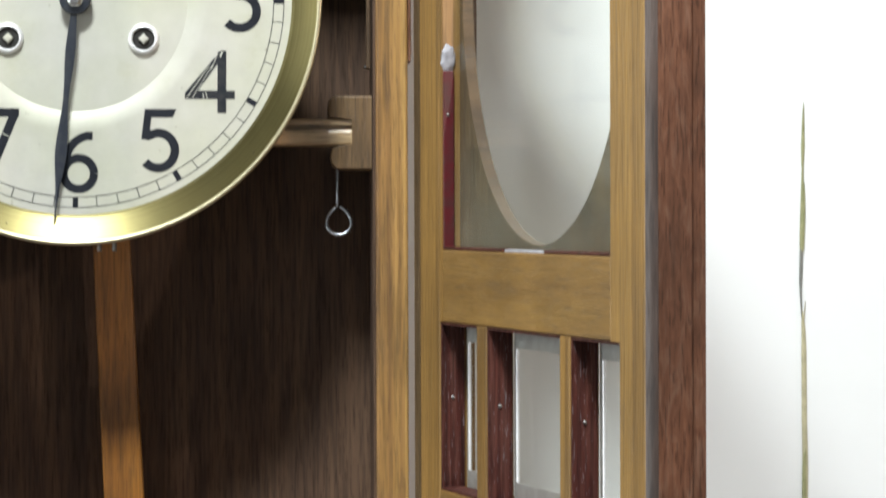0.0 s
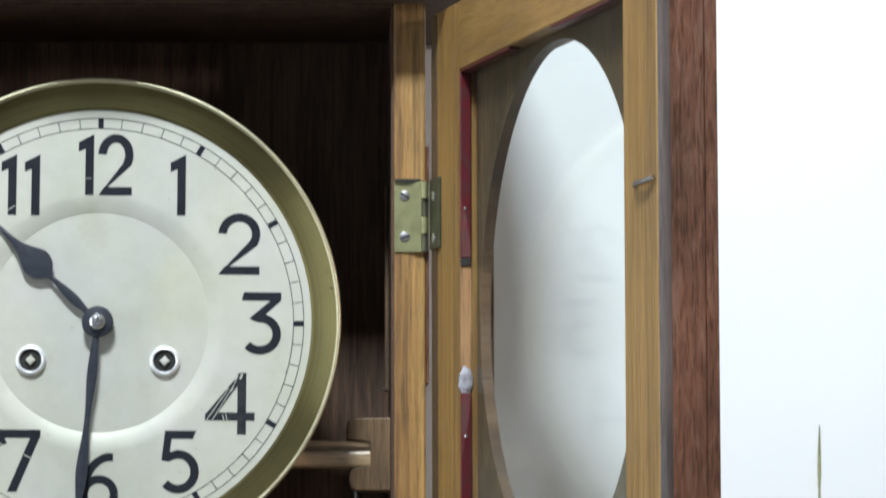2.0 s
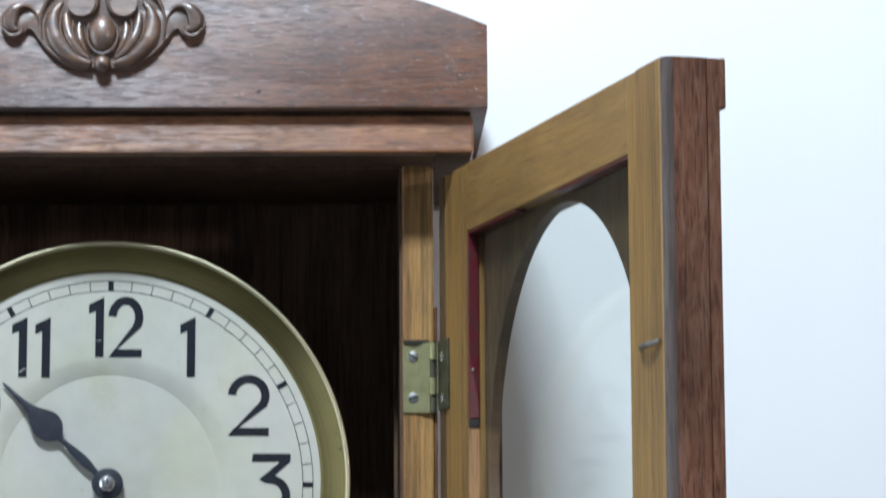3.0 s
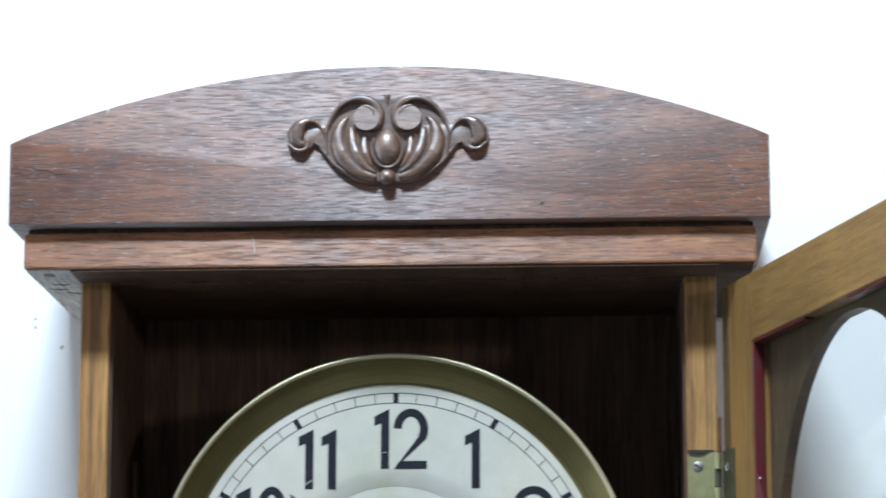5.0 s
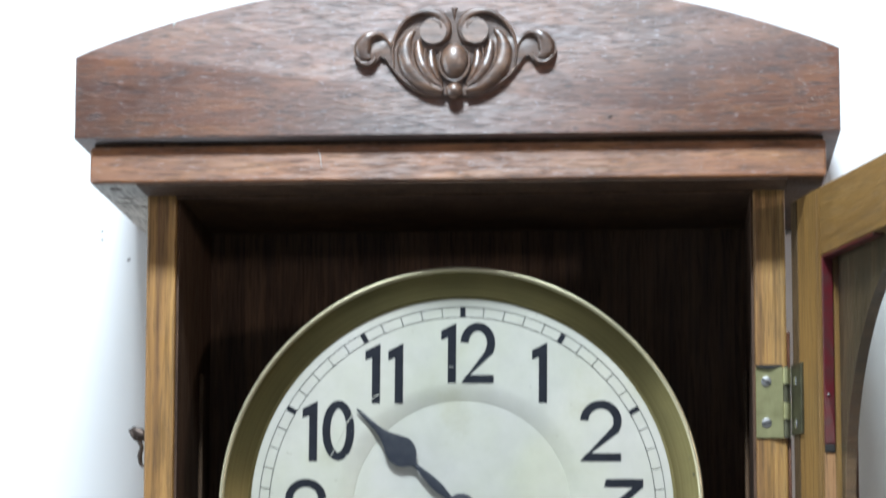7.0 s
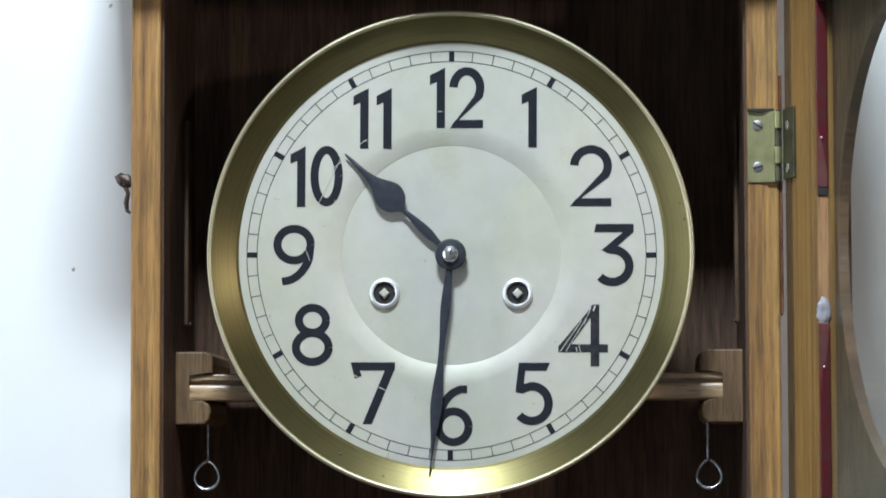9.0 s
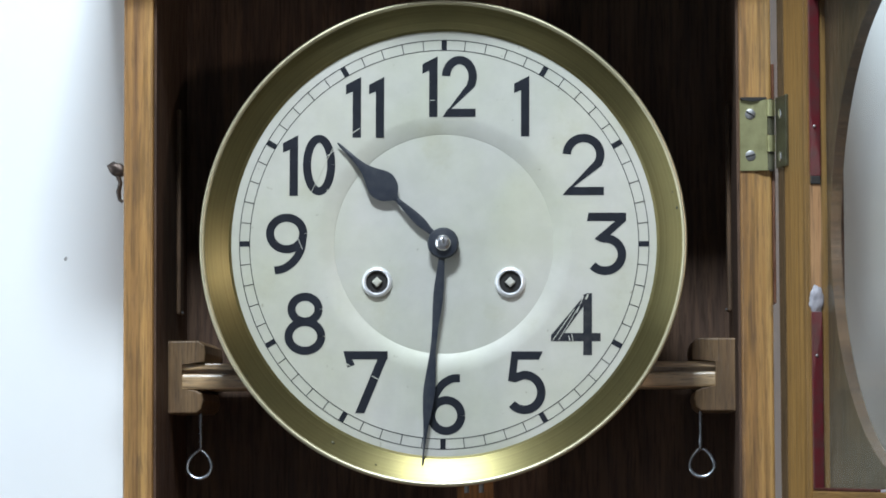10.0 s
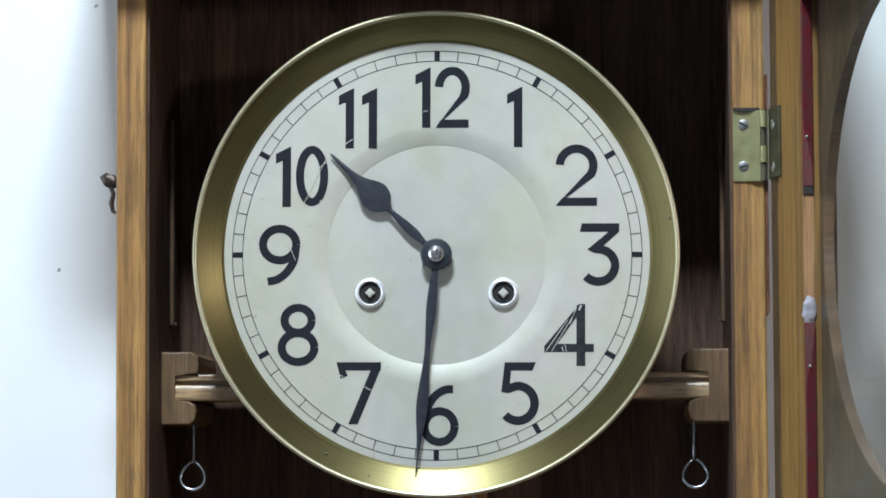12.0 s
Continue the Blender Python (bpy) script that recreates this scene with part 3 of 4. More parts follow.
        bar("end_lip", [(38.8, 3.6, 0.5), (39.2, 0.8, 0.8), (41.6, -0.9, 1.0), (45.0, -0.6, 0.9), (48.0, 2.2, 0.6)], 0.0036, 0.9, s)
        lobe("flank", [(34.4, 3.0, 0.6), (30.4, -2.0, 0.9), (25.6, -8.0, 1.0), (19.6, -12.9, 1.0), (13.4, -15.8, 1.0), (6.4, -16.8, 0.7)], 1.4, 4.0, s)
    c = at((0, -0.6))
    piece("egg", blob(c[0], y - 0.0046, c[1], 0.0064, 0.0050, 0.0088, 0, 28, 16))
    ring = [(7.3 * math.cos(a), -0.6 + 9.7 * math.sin(a), 0.75) for a in [radians(150 + 240 * i / 12) for i in range(13)]]
    bar("egg_rim", ring, 0.0052)
    c = at((0, -15.0))
    piece("bead", blob(c[0], y - 0.0044, c[1], 0.0041, 0.0042, 0.0039, 0, 18, 12))
    lobe("plume", [(0, 19.6, 0.4), (0, 22.6, 0.8), (0, 26.2, 1.6)], 1.4, 4.6, 1, 6)


case()
under_crown()
pediment = crown()
carving(pediment)

# ---- the dial ----
YD = 0.0138
K = 1 / 3584.0
TURN = radians(0.40)


def dial_xz(px, py):
    """A place on the dial, in drawing units from its centre (right, down)."""
    return (px * K, -py * K)


def dial():
    # profile from the middle outwards: sunk centre, a soft step, the numeral ring
    prof = [(0, YD + 0.0017), (0.0536, YD + 0.0017), (0.0542, YD + 0.0017), (0.0544, YD + 0.00155)]
    for i in range(1, 11):
        k = i / 10
        prof.append((0.0544 + 0.0092 * k, YD + 0.00155 * (1 - k) ** 1.6))
    prof += [(0.0650, YD), (0.1056, YD), (0.1056, YD + 0.0015)]
    bm = lathe(prof, 160)
    plate = part("dial", bm, SILVER, label="silvered dial with sunk centre and black arabic numerals", smooth=9)
    return plate


def flat_piece(bm, outline, lift):
    """A thin raised shape on the dial, outline in dial units."""
    return prism([dial_xz(*p) for p in outline], YD - 0.00012 - lift, YD + 0.0002, 0.0, bm)


def ribbon(points, w0, w1=None):
    w1 = w0 if w1 is None else w1
    left, right = [], []
    n = len(points)
    for i, (x, y) in enumerate(points):
        x0, y0 = points[max(i - 1, 0)]
        x1, y1 = points[min(i + 1, n - 1)]
        d = math.hypot(x1 - x0, y1 - y0) or 1
        nx, ny = -(y1 - y0) / d, (x1 - x0) / d
        w = (w0 + (w1 - w0) * i / (n - 1)) / 2
        left.append((x + nx * w, y + ny * w))
        right.append((x - nx * w, y - ny * w))
    return left, right


def arc(cx, cy, rx, ry, a0, a1, n=28):
    """Degrees clockwise from the right, y down."""
    return [(cx + rx * math.cos(radians(a0 + (a1 - a0) * i / n)), cy + ry * math.sin(radians(a0 + (a1 - a0) * i / n))) for i in range(n + 1)]


def stroke(bm, points, w, lift):
    """A stroke of even width, as one flat strip."""
    left, right = ribbon(points, w)
    b = bmesh.new()
    rows = []
    for p, q in zip(left, right):
        a, c = dial_xz(*p), dial_xz(*q)
        rows.append((b.verts.new((a[0], YD - 0.00012 - lift, a[1])), b.verts.new((c[0], YD - 0.00012 - lift, c[1])),
                     b.verts.new((c[0], YD + 0.0002, c[1])), b.verts.new((a[0], YD + 0.0002, a[1]))))
    for r, s in zip(rows, rows[1:]):
        for k in range(4):
            b.faces.new((r[k], r[(k + 1) % 4], s[(k + 1) % 4], s[k]))
    if (Vector(points[0]) - Vector(points[-1])).length > 0.5:
        b.faces.new(rows[0])
        b.faces.new(rows[-1][::-1])
    return merged(bm, b)


def one(bm, right, top):
    return flat_piece(bm, [(right, top), (right, top + 108), (right - 15, top + 108), (right - 15, top + 26), (right - 27, top + 31), (right - 27, top + 14)], 0)


def two(bm, x, top, k=1.0):
    """x: left end of the foot; k: breadth."""
    c = x + 37 * k
    pts = arc(c, top + 37, 29.5 * k, 29.5, 182, 393, 34)
    stroke(bm, pts, 15, 0)
    e = pts[-1]
    flat_piece(bm, [(e[0] - 5 * k, e[1] - 5.5), (e[0] + 8 * k, e[1] + 3), (x + 19 * k, top + 94.5), (x + 12 * k, top + 108.6), (x, top + 108.6)], 0.00002)
    return flat_piece(bm, [(x, top + 108.6), (x + 12 * k, top + 94), (x + 73 * k, top + 94), (x + 73 * k, top + 108.6)], 0.00004)


def numerals(plate):
    cx, cy = 781.5, 430.0
    def numeral(name, build, material=INK):
        bm = bmesh.new()
        build(bm)
        ob = part(name, bm, material, plate)
        ob.rotation_euler = (0, 0, 0)
        return ob
    numeral("numeral", lambda b: (one(b, 770 - cx, 97 - cy), two(b, 779 - cx, 96.5 - cy, 0.80)))
    numeral("numeral", lambda b: one(b, 932.5 - cx, 132 - cy))
    numeral("numeral", lambda b: two(b, 991 - cx, 235.5 - cy))
    def three(b):
        flat_piece(b, [(1037 - cx, 375 - cy), (1103 - cx, 375 - cy), (1103 - cx, 390 - cy), (1033.5 - cx, 390 - cy)], 0)
        flat_piece(b, [(1085 - cx, 389 - cy), (1103 - cx, 389.5 - cy), (1070 - cx, 419 - cy), (1047 - cx, 421 - cy)], 0.00002)
        stroke(b, arc(1066 - cx, 449 - cy, 29.5, 28.5, 262, 498, 34), 15, 0.00004)
        flat_piece(b, [(1047 - cx, 421 - cy), (1066 - cx, 412.5 - cy), (1066 - cx, 427.5 - cy), (1058 - cx, 427 - cy)], 0.00006)
    numeral("numeral", three)
    def four(b):
        flat_piece(b, [(1027.5 - cx, 520 - cy), (1034 - cx, 517 - cy), (1043 - cx, 517 - cy), (1043 - cx, 626 - cy), (1027.5 - cx, 626 - cy)], 0)
        flat_piece(b, [(971 - cx, 601.5 - cy), (971 - cx, 590 - cy), (976 - cx, 587 - cy), (1058 - cx, 587 - cy), (1058 - cx, 601.5 - cy)], 0.00002)
        flat_piece(b, [(971 - cx, 591 - cy), (1033 - cx, 517 - cy), (1038 - cx, 526 - cy), (991 - cx, 591 - cy)], 0.00004)
    numeral("numeral", four, INK_WORN)
    def five(b):
        flat_piece(b, [(901.5 - cx, 619.5 - cy), (956.5 - cx, 619.5 - cy), (950 - cx, 634 - cy), (900 - cx, 634 - cy)], 0)
        flat_piece(b, [(901.5 - cx, 621 - cy), (914.5 - cx, 621 - cy), (909 - cx, 671 - cy), (895.5 - cx, 671.5 - cy)], 0.00002)
        flat_piece(b, [(895.5 - cx, 671.5 - cy), (908 - cx, 658 - cy), (922 - cx, 653.5 - cy), (924 - cx, 668 - cy), (908 - cx, 674 - cy)], 0.00004)
        stroke(b, arc(924.5 - cx, 691.5 - cy, 29.5, 30.5, 262, 498, 34), 15, 0.00006)
    numeral("numeral", five)
    def six(b):
        stroke(b, arc(787 - cx, 732.5 - cy, 26.5, 27, 0, 360, 40), 14.5, 0)
        stroke(b, smooth_line([(811 - cx, 667 - cy), (796 - cx, 668 - cy), (778 - cx, 680 - cy), (765 - cx, 703 - cy), (760.5 - cx, 730 - cy)], 8), 14, 0.00003)
    numeral("numeral", six)
    def seven(b):
        flat_piece(b, [(605 - cx, 619.5 - cy), (683.5 - cx, 619.5 - cy), (683.5 - cx, 634 - cy), (609 - cx, 634 - cy)], 0)
        flat_piece(b, [(606 - cx, 622 - cy), (620.5 - cx, 633 - cy), (625.5 - cx, 643.5 - cy), (612.5 - cx, 648.5 - cy)], 0.00002)
        flat_piece(b, [(667 - cx, 630 - cy), (683.5 - cx, 630 - cy), (643 - cx, 728.5 - cy), (626.5 - cx, 728.5 - cy)], 0.00004)
    numeral("numeral", seven)
    def eight(b):
        stroke(b, arc(537 - cx, 545.5 - cy, 24, 22, 0, 360, 40), 14.5, 0)
        stroke(b, arc(537 - cx, 593.5 - cy, 29, 25.5, 0, 360, 40), 14.5, 0.00003)
    numeral("numeral", eight)
    def nine(b):
        stroke(b, arc(503.5 - cx, 411.5 - cy, 29.5, 28, 0, 360, 40), 14.5, 0)
        stroke(b, smooth_line([(532.5 - cx, 414 - cy), (529 - cx, 440 - cy), (516 - cx, 461 - cy), (499 - cx, 473.5 - cy), (482.5 - cx, 477 - cy)], 8), 14, 0.00003)
    numeral("numeral", nine)
    numeral("numeral", lambda b: (one(b, 523 - cx, 237 - cy), stroke(b, arc(560.5 - cx, 290 - cy, 21.5, 46.5, 0, 360, 48), 14.5, 0)))
    numeral("numeral", lambda b: (one(b, 634.5 - cx, 133.5 - cy), one(b, 675.5 - cx, 133.5 - cy)))
    # railway track: two hair lines, sixty strokes
    bm = bmesh.new()
    for r in (343.5, 361.5):
        stroke(bm, arc(0, 0, r, r, 0, 360, 180), 1.3, 0.0)
    for k in range(60):
        if k % 5:
            a = radians(k * 6)
            stroke(bm, [(r * math.sin(a), -r * math.cos(a)) for r in (343.5, 361.5)], 1.4, 0.00003)
    part("minute_track", bm, INK, plate, "fine black minute track")
    for k in range(12):
        a = radians(k * 30)
        part("hour_mark", stroke(bmesh.new(), [(r * math.sin(a), -r * math.cos(a)) for r in (343, 362)], 9.5, 0.00005), INK, plate)
    # scratches in the paint of a few numerals
    for p, q, w in (((974, 600), (1012, 545), 1.3), ((984, 600), (1024, 534), 1.1), ((1002, 592), (1004, 600), 1.5), ((1016, 552), (1028, 522), 1.4), ((1032, 528), (1036, 519), 3.0), ((547, 338), (586, 258), 1.0), ((575, 333), (577, 345), 1.5), ((569, 279), (590, 262), 1.2),
                    ((617, 235), (632, 225), 1.4), ((757, 176), (765, 175), 1.2), ((655, 663), (667, 669), 1.6), ((521, 414), (532, 440), 1.1), ((607, 640), (617, 645), 1.4), ((1007, 588), (1010, 601), 1.1)):
        part("scratch", stroke(bmesh.new(), [(p[0] - cx, p[1] - cy), (q[0] - cx, q[1] - cy)], w, 0.00011), SILVER, plate)
    # winding holes: raised ring, dark hole, squared arbor
    for sx in (-1, 1):
        c = (sx * 0.0328, -0.0188)
        ring = part("winding_hole", lathe([(0.0055, YD + 0.0012), (0.0055, YD - 0.0004), (0.0061, YD - 0.0009), (0.0068, YD - 0.0007), (0.0074, YD + 0.0004), (0.0076, YD + 0.0015)], 40, None, c), PLATED, plate, "polished steel ring round a winding hole", 50)
        # shallow black disc stands in for the darkness of the hole's depth
        part("hole", lathe([(0.0055, YD + 0.0006), (0.0052, YD + 0.0010), (0, YD + 0.0011)], 32, None, c), BLACK_HOLE, plate)
        r = 0.0026
        q = [(c[0], c[1] + r), (c[0] + r, c[1]), (c[0], c[1] - r), (c[0] - r, c[1])]
        part("winding_arbor", prism(q, YD - 0.0012, YD + 0.0012, 0.0007), SILVER, plate, "square steel winding arbor")


def bezel():
    prof = [(0.1046, YD + 0.0004), (0.1050, YD - 0.0004), (0.1059, YD - 0.0012)]
    # hollow flank rising to the rim
    for i in range(0, 15):
        k = i / 14
        prof.append((0.1060 + 0.0112 * k, YD - 0.0018 - 0.0058 * (0.75 * k + 0.25 * k * k)))
    prof_rim = [(0.1171, YD - 0.0070)]
    for i in range(0, 13):
        a = radians(200 - 200 * i / 12)
        prof_rim.append((0.11835 + 0.00125 * math.cos(a), YD - 0.0086 - 0.00125 * math.sin(a)))
    prof_rim += [(0.1195, YD - 0.0070), (0.1186, YD - 0.0050), (0.1183, YD + 0.0080)]
    ring = part("bezel", lathe(prof, 180), BRASS, label="aged brass bezel round the dial", smooth=40)
    ring.location += Vector((-0.00015, 0, 0.0003))
    part("bezel_rim", lathe(prof_rim, 240), BRASS_RIM, ring, "paler rim of the bezel", 70)
    part("bezel_back", lathe([(0.1050, YD + 0.0020), (0.1160, YD + 0.0085), (0.1180, YD + 0.0082)], 180), BRASS, ring)
    # small dents and dark spots in the brass
    for a, r, w in ((82, 0.1158, 0.0008), (78, 0.1150, 0.0005), (209, 0.1118, 0.0009), (148, 0.1178, 0.0008), (151, 0.1170, 0.0005), (197, 0.1135, 0.0005), (236, 0.1160, 0.0005), (131, 0.1140, 0.0004)):
        q = radians(a)
        depth = YD - 0.0018 - 0.0058 * (r - 0.1060) / 0.0112
        part("dent", blob(r * math.sin(q), depth, r * math.cos(q), w, 0.00025, w * 0.7, a, 10, 6, None, 0.4), SHADE_SPOT_BRASS, ring)
    for x in (0.0110, 0.0182):
        part("bezel_pin", tube([(x, 0.014, -0.117), (x, 0.014, -0.1225)], 0.0012, 10), DULL, ring)


def hand_mesh(angle, widths, y, thick):
    """A hand from half widths (radius, half width) in dial units."""
    a = radians(angle)
    ux, uz = math.sin(a), math.cos(a)
    b = bmesh.new()
    rows = []
    for r, h in widths:
        x, z = r * K * ux, r * K * uz
        nx, nz = uz * h * K, -ux * h * K
        mid = b.verts.new((x, y - thick * 0.9, z))
        rows.append((b.verts.new((x - nx, y, z - nz)), mid, b.verts.new((x + nx, y, z + nz)), b.verts.new((x, y + thick, z))))
    for r, s in zip(rows, rows[1:]):
        for k in range(4):
            b.faces.new((r[k], r[(k + 1) % 4], s[(k + 1) % 4], s[k]))
    b.faces.new(rows[0])
    b.faces.new(rows[-1][::-1])
    return b


def soft_widths(keys, n=60):
    pts = smooth_line(keys, max(3, n // len(keys)))
    return [(r, max(h, 0.25)) for r, h in pts]


def pointers():
    hour = soft_widths([(14, 5), (34, 5.6), (50, 8.2), (66, 8.6), (85, 7), (104, 4.8), (115, 4.8), (122, 11.5), (130, 20), (142, 25.2), (154, 26), (166, 21.5), (178, 15), (192, 9.3), (208, 5.8), (230, 4), (250, 2.8), (259, 1.0)], 110)
    part("hour_pointer", hand_mesh(-46.1, hour, YD - 0.0022, 0.0004), HAND, label="black leaf-shaped hour pointer", smooth=30)
    minute = soft_widths([(14, 5), (36, 6), (60, 7.6), (85, 8.8), (110, 8.2), (150, 5.6), (185, 5.0), (215, 7.2), (245, 9.8), (268, 10.4), (295, 8), (325, 4.4), (360, 2), (391, 1.1)], 80)
    part("minute_pointer", hand_mesh(185.6, minute, YD - 0.0042, 0.0004), HAND, label="black slender minute pointer", smooth=30)
    hub = part("pointer_hub", lathe([(0.0076, YD - 0.0014), (0.0077, YD - 0.0050), (0.0070, YD - 0.0058), (0.0040, YD - 0.0062), (0, YD - 0.0062)], 40), HAND, label="black round hub", smooth=40)
    part("nut", lathe([(0.0041, YD - 0.0060), (0.0041, YD - 0.0072), (0.0034, YD - 0.0084), (0.0018, YD - 0.0091), (0, YD - 0.0093)], 28), STEEL, hub, "domed steel nut", 40)
    part("nut_pin", tube([(-0.0002, YD - 0.0091, -0.0004), (0.0004, YD - 0.0094, 0.0026)], 0.0006, 8), DULL, hub)
    part("arbor_stem", lathe([(0.0028, YD + 0.0013), (0.0028, YD - 0.0030)], 20), HAND, hub)


plate = dial()
plate.rotation_euler = (0, TURN, 0)
numerals(plate)
bezel()
pointers()


# ---- seat board, brackets, screws, pendulum ----
def bracket(s):
    """C-shaped block on the case side; s is the side."""
    w = 0.1446
    line = [(w, -0.0457), (w - 0.0190, -0.0457), (w - 0.0222, -0.0480), (w - 0.0228, -0.0520), (w - 0.0222, -0.0566), (w - 0.0098, -0.0568), (w - 0.0098, -0.0704), (w - 0.0176, -0.0706),
            (w - 0.0205, -0.0722), (w - 0.0215, -0.0758), (w - 0.0205, -0.0800), (w - 0.0180, -0.0822), (w, -0.0824)]
    ob = part("bracket", prism([(s * x, z) for x, z in (line if s > 0 else line[::-1])], 0.0480, Y_BACK - 0.0005, 0.0008), BRACKET_WOOD, label="brown notched wooden bracket carrying the seat board")
    return ob


def seat_board():
    x = 0.1353
    board = part("seat_board", box(-x + 0.0005, x - 0.0005, 0.0550, 0.108, -0.0700, -0.0572, 0.0006), BEECH, label="light varnished wooden seat board")
    part("board_lip", box(-x + 0.0003, x - 0.0003, 0.0490, 0.0552, -0.0703, -0.0624, 0.0014), BEECH, board)
    part("board_lip", box(-x + 0.0003, x - 0.0003, 0.0498, 0.0552, -0.0603, -0.0571, 0.0006), BEECH, board)


def eye_screw(s, tilt):
    x, y = s * 0.1268, 0.066
    pts = [(x, y, -0.081), (x, y, -0.092), (x, y, -0.0995)]
    loop = []
    for i in range(29):
        a = radians(90 + 8 + (344) * i / 28)
        r = 0.0062
        loop.append((x + s * 0.0006 + r * math.cos(a) * (1.0 - 0.35 * max(0, math.sin(a)) ** 2), y + tilt * math.sin(a), -0.1092 + r * math.sin(a) * (1.35 if math.sin(a) > 0 else 0.95)))
    b = tube(pts + loop, 0.00105, 8)
    ob = part("eye_screw", b, EYE_STEEL, label="bright steel eye screw under the bracket", smooth=60)
    thread = []
    for i in range(40):
        a = i * 1.1
        thread.append((x + 0.0009 * math.cos(a), y + 0.0009 * math.sin(a), -0.0826 - 0.0065 * i / 39))
    part("screw_thread", tube(thread, 0.0003, 5), DULL, ob)


def pendulum():
    a = math.atan2(0.0056, 0.1208)
    def at(u, z):
        return (0.0123 + u + (-0.1247 - z) * math.tan(a), z)
    line = [at(-0.0091, -0.070), at(0.0091, -0.070), at(0.0104, -0.300), at(-0.0104, -0.300)]
    part("pendulum_rod", prism(line[::-1], 0.080, 0.086, 0.0008), ROD, label="flat orange-brown wooden pendulum rod")


for side in (-1, 1):
    bracket(side)
    eye_screw(side, 0.0012)
seat_board()
pendulum()


# ---- latch on the case's side ----
def latch():
    ob = part("latch", blob(XL - 0.0078, 0.030, 0.0395, 0.0050, 0.0020, 0.0034, 28, 20, 14, None, 0.25), LATCH_METAL, label="small dark metal turn latch on the case side", smooth=60)
    part("latch_stem", tube([(XL - 0.0002, 0.031, 0.0385), (XL - 0.0085, 0.030, 0.0375)], 0.0018, 10), LATCH_METAL, ob)
    part("latch_hook", tube([(XL - 0.0076, 0.030, 0.0372), (XL - 0.0060, 0.030, 0.0330), (XL - 0.0070, 0.030, 0.0285), (XL - 0.0064, 0.030, 0.0245), (XL - 0.0048, 0.030, 0.0232)], [0.0012, 0.0011, 0.0013, 0.0010, 0.0008], 8), LATCH_METAL, ob)


latch()

# ---- the open door; its own axes: x along it from the hinge, y through its thickness, z up ----
DX, DY, ANGLE = 0.1639, -0.0046, 75.36
DW, DT = 0.3154, 0.0241
DZ1, DZ0 = 0.1497, -0.300
SL, SR = 0.0443, 0.2765
LL, LR = 0.0400, 0.2872   # the lower row is a little wider
OT, OB = 0.1165, -0.1212
LT = -0.1550
LB = -0.2340
OS, OC, OA, OH = 0.1606, -0.0023, 0.1114, 0.1157   # the oval: middle, half breadth, half height


def oval_board():
    """Thin board with an oval hole, behind the glass."""
    y0, y1 = 0.0090, 0.0142
    x0, x1, z0, z1 = 0.030, 0.290, -0.138, 0.133
    b = bmesh.new()
    n = 96
    rings = {}
    for y in (y0, y1):
        inner, outer = [], []
        for i in range(n):
            a = 2 * math.pi * i / n
            inner.append(b.verts.new((OS + OA * math.cos(a), y, OC + OH * math.sin(a))))
            dx, dz = math.cos(a), math.sin(a)
            k = min(((x1 - OS) if dx > 0 else (x0 - OS)) / dx if abs(dx) > 1e-9 else 9, ((z1 - OC) if dz > 0 else (z0 - OC)) / dz if abs(dz) > 1e-9 else 9)
            outer.append(b.verts.new((OS + dx * k, y, OC + dz * k)))
        rings[y] = (inner, outer)
    for i in range(n):
        j = (i + 1) % n
        a, o = rings[y0]
        c, p = rings[y1]
        b.faces.new((a[i], a[j], o[j], o[i]))
        b.faces.new((c[i], p[i], p[j], c[j]))
        b.faces.new((a[i], c[i], c[j], a[j]))
        b.faces.new((o[i], o[j], p[j], p[i]))
    return b


def stile_mesh(x0, x1, chamfer):
    """Upright of the door; chamfer: breadth of the slope on its free inner edge."""
    if not chamfer:
        return box(x0, x1, 0, DT, DZ0, DZ1, 0.0010)
    b = bmesh.new()
    line = [(x0, 0), (x1 - 0.0006, 0), (x1, 0.0004), (x1, DT), (x0, DT)]
    lo = [b.verts.new((x, y, DZ0)) for x, y in line]
    hi = [b.verts.new((x, y, DZ1)) for x, y in line]
    b.faces.new(lo)
    b.faces.new(hi[::-1])
    for i in range(5):
        b.faces.new((lo[i], hi[i], hi[(i + 1) % 5], lo[(i + 1) % 5]))
    return b


def edge_mesh():
    """The dark strip on the free edge, sloped inside and stepped outside."""
    b = bmesh.new()
    line = [(DW, 0.0042), (DW + 0.0040, 0.0042), (DW + 0.0040, 0.0180), (DW + 0.0032, 0.0190), (DW + 0.0032, DT), (DW, DT)]
    lo = [b.verts.new((x, y, DZ0)) for x, y in line]
    hi = [b.verts.new((x, y, DZ1)) for x, y in line]
    b.faces.new(lo)
    b.faces.new(hi[::-1])
    for i in range(len(line)):
        j = (i + 1) % len(line)
        b.faces.new((lo[i], hi[i], hi[j], lo[j]))
    return b


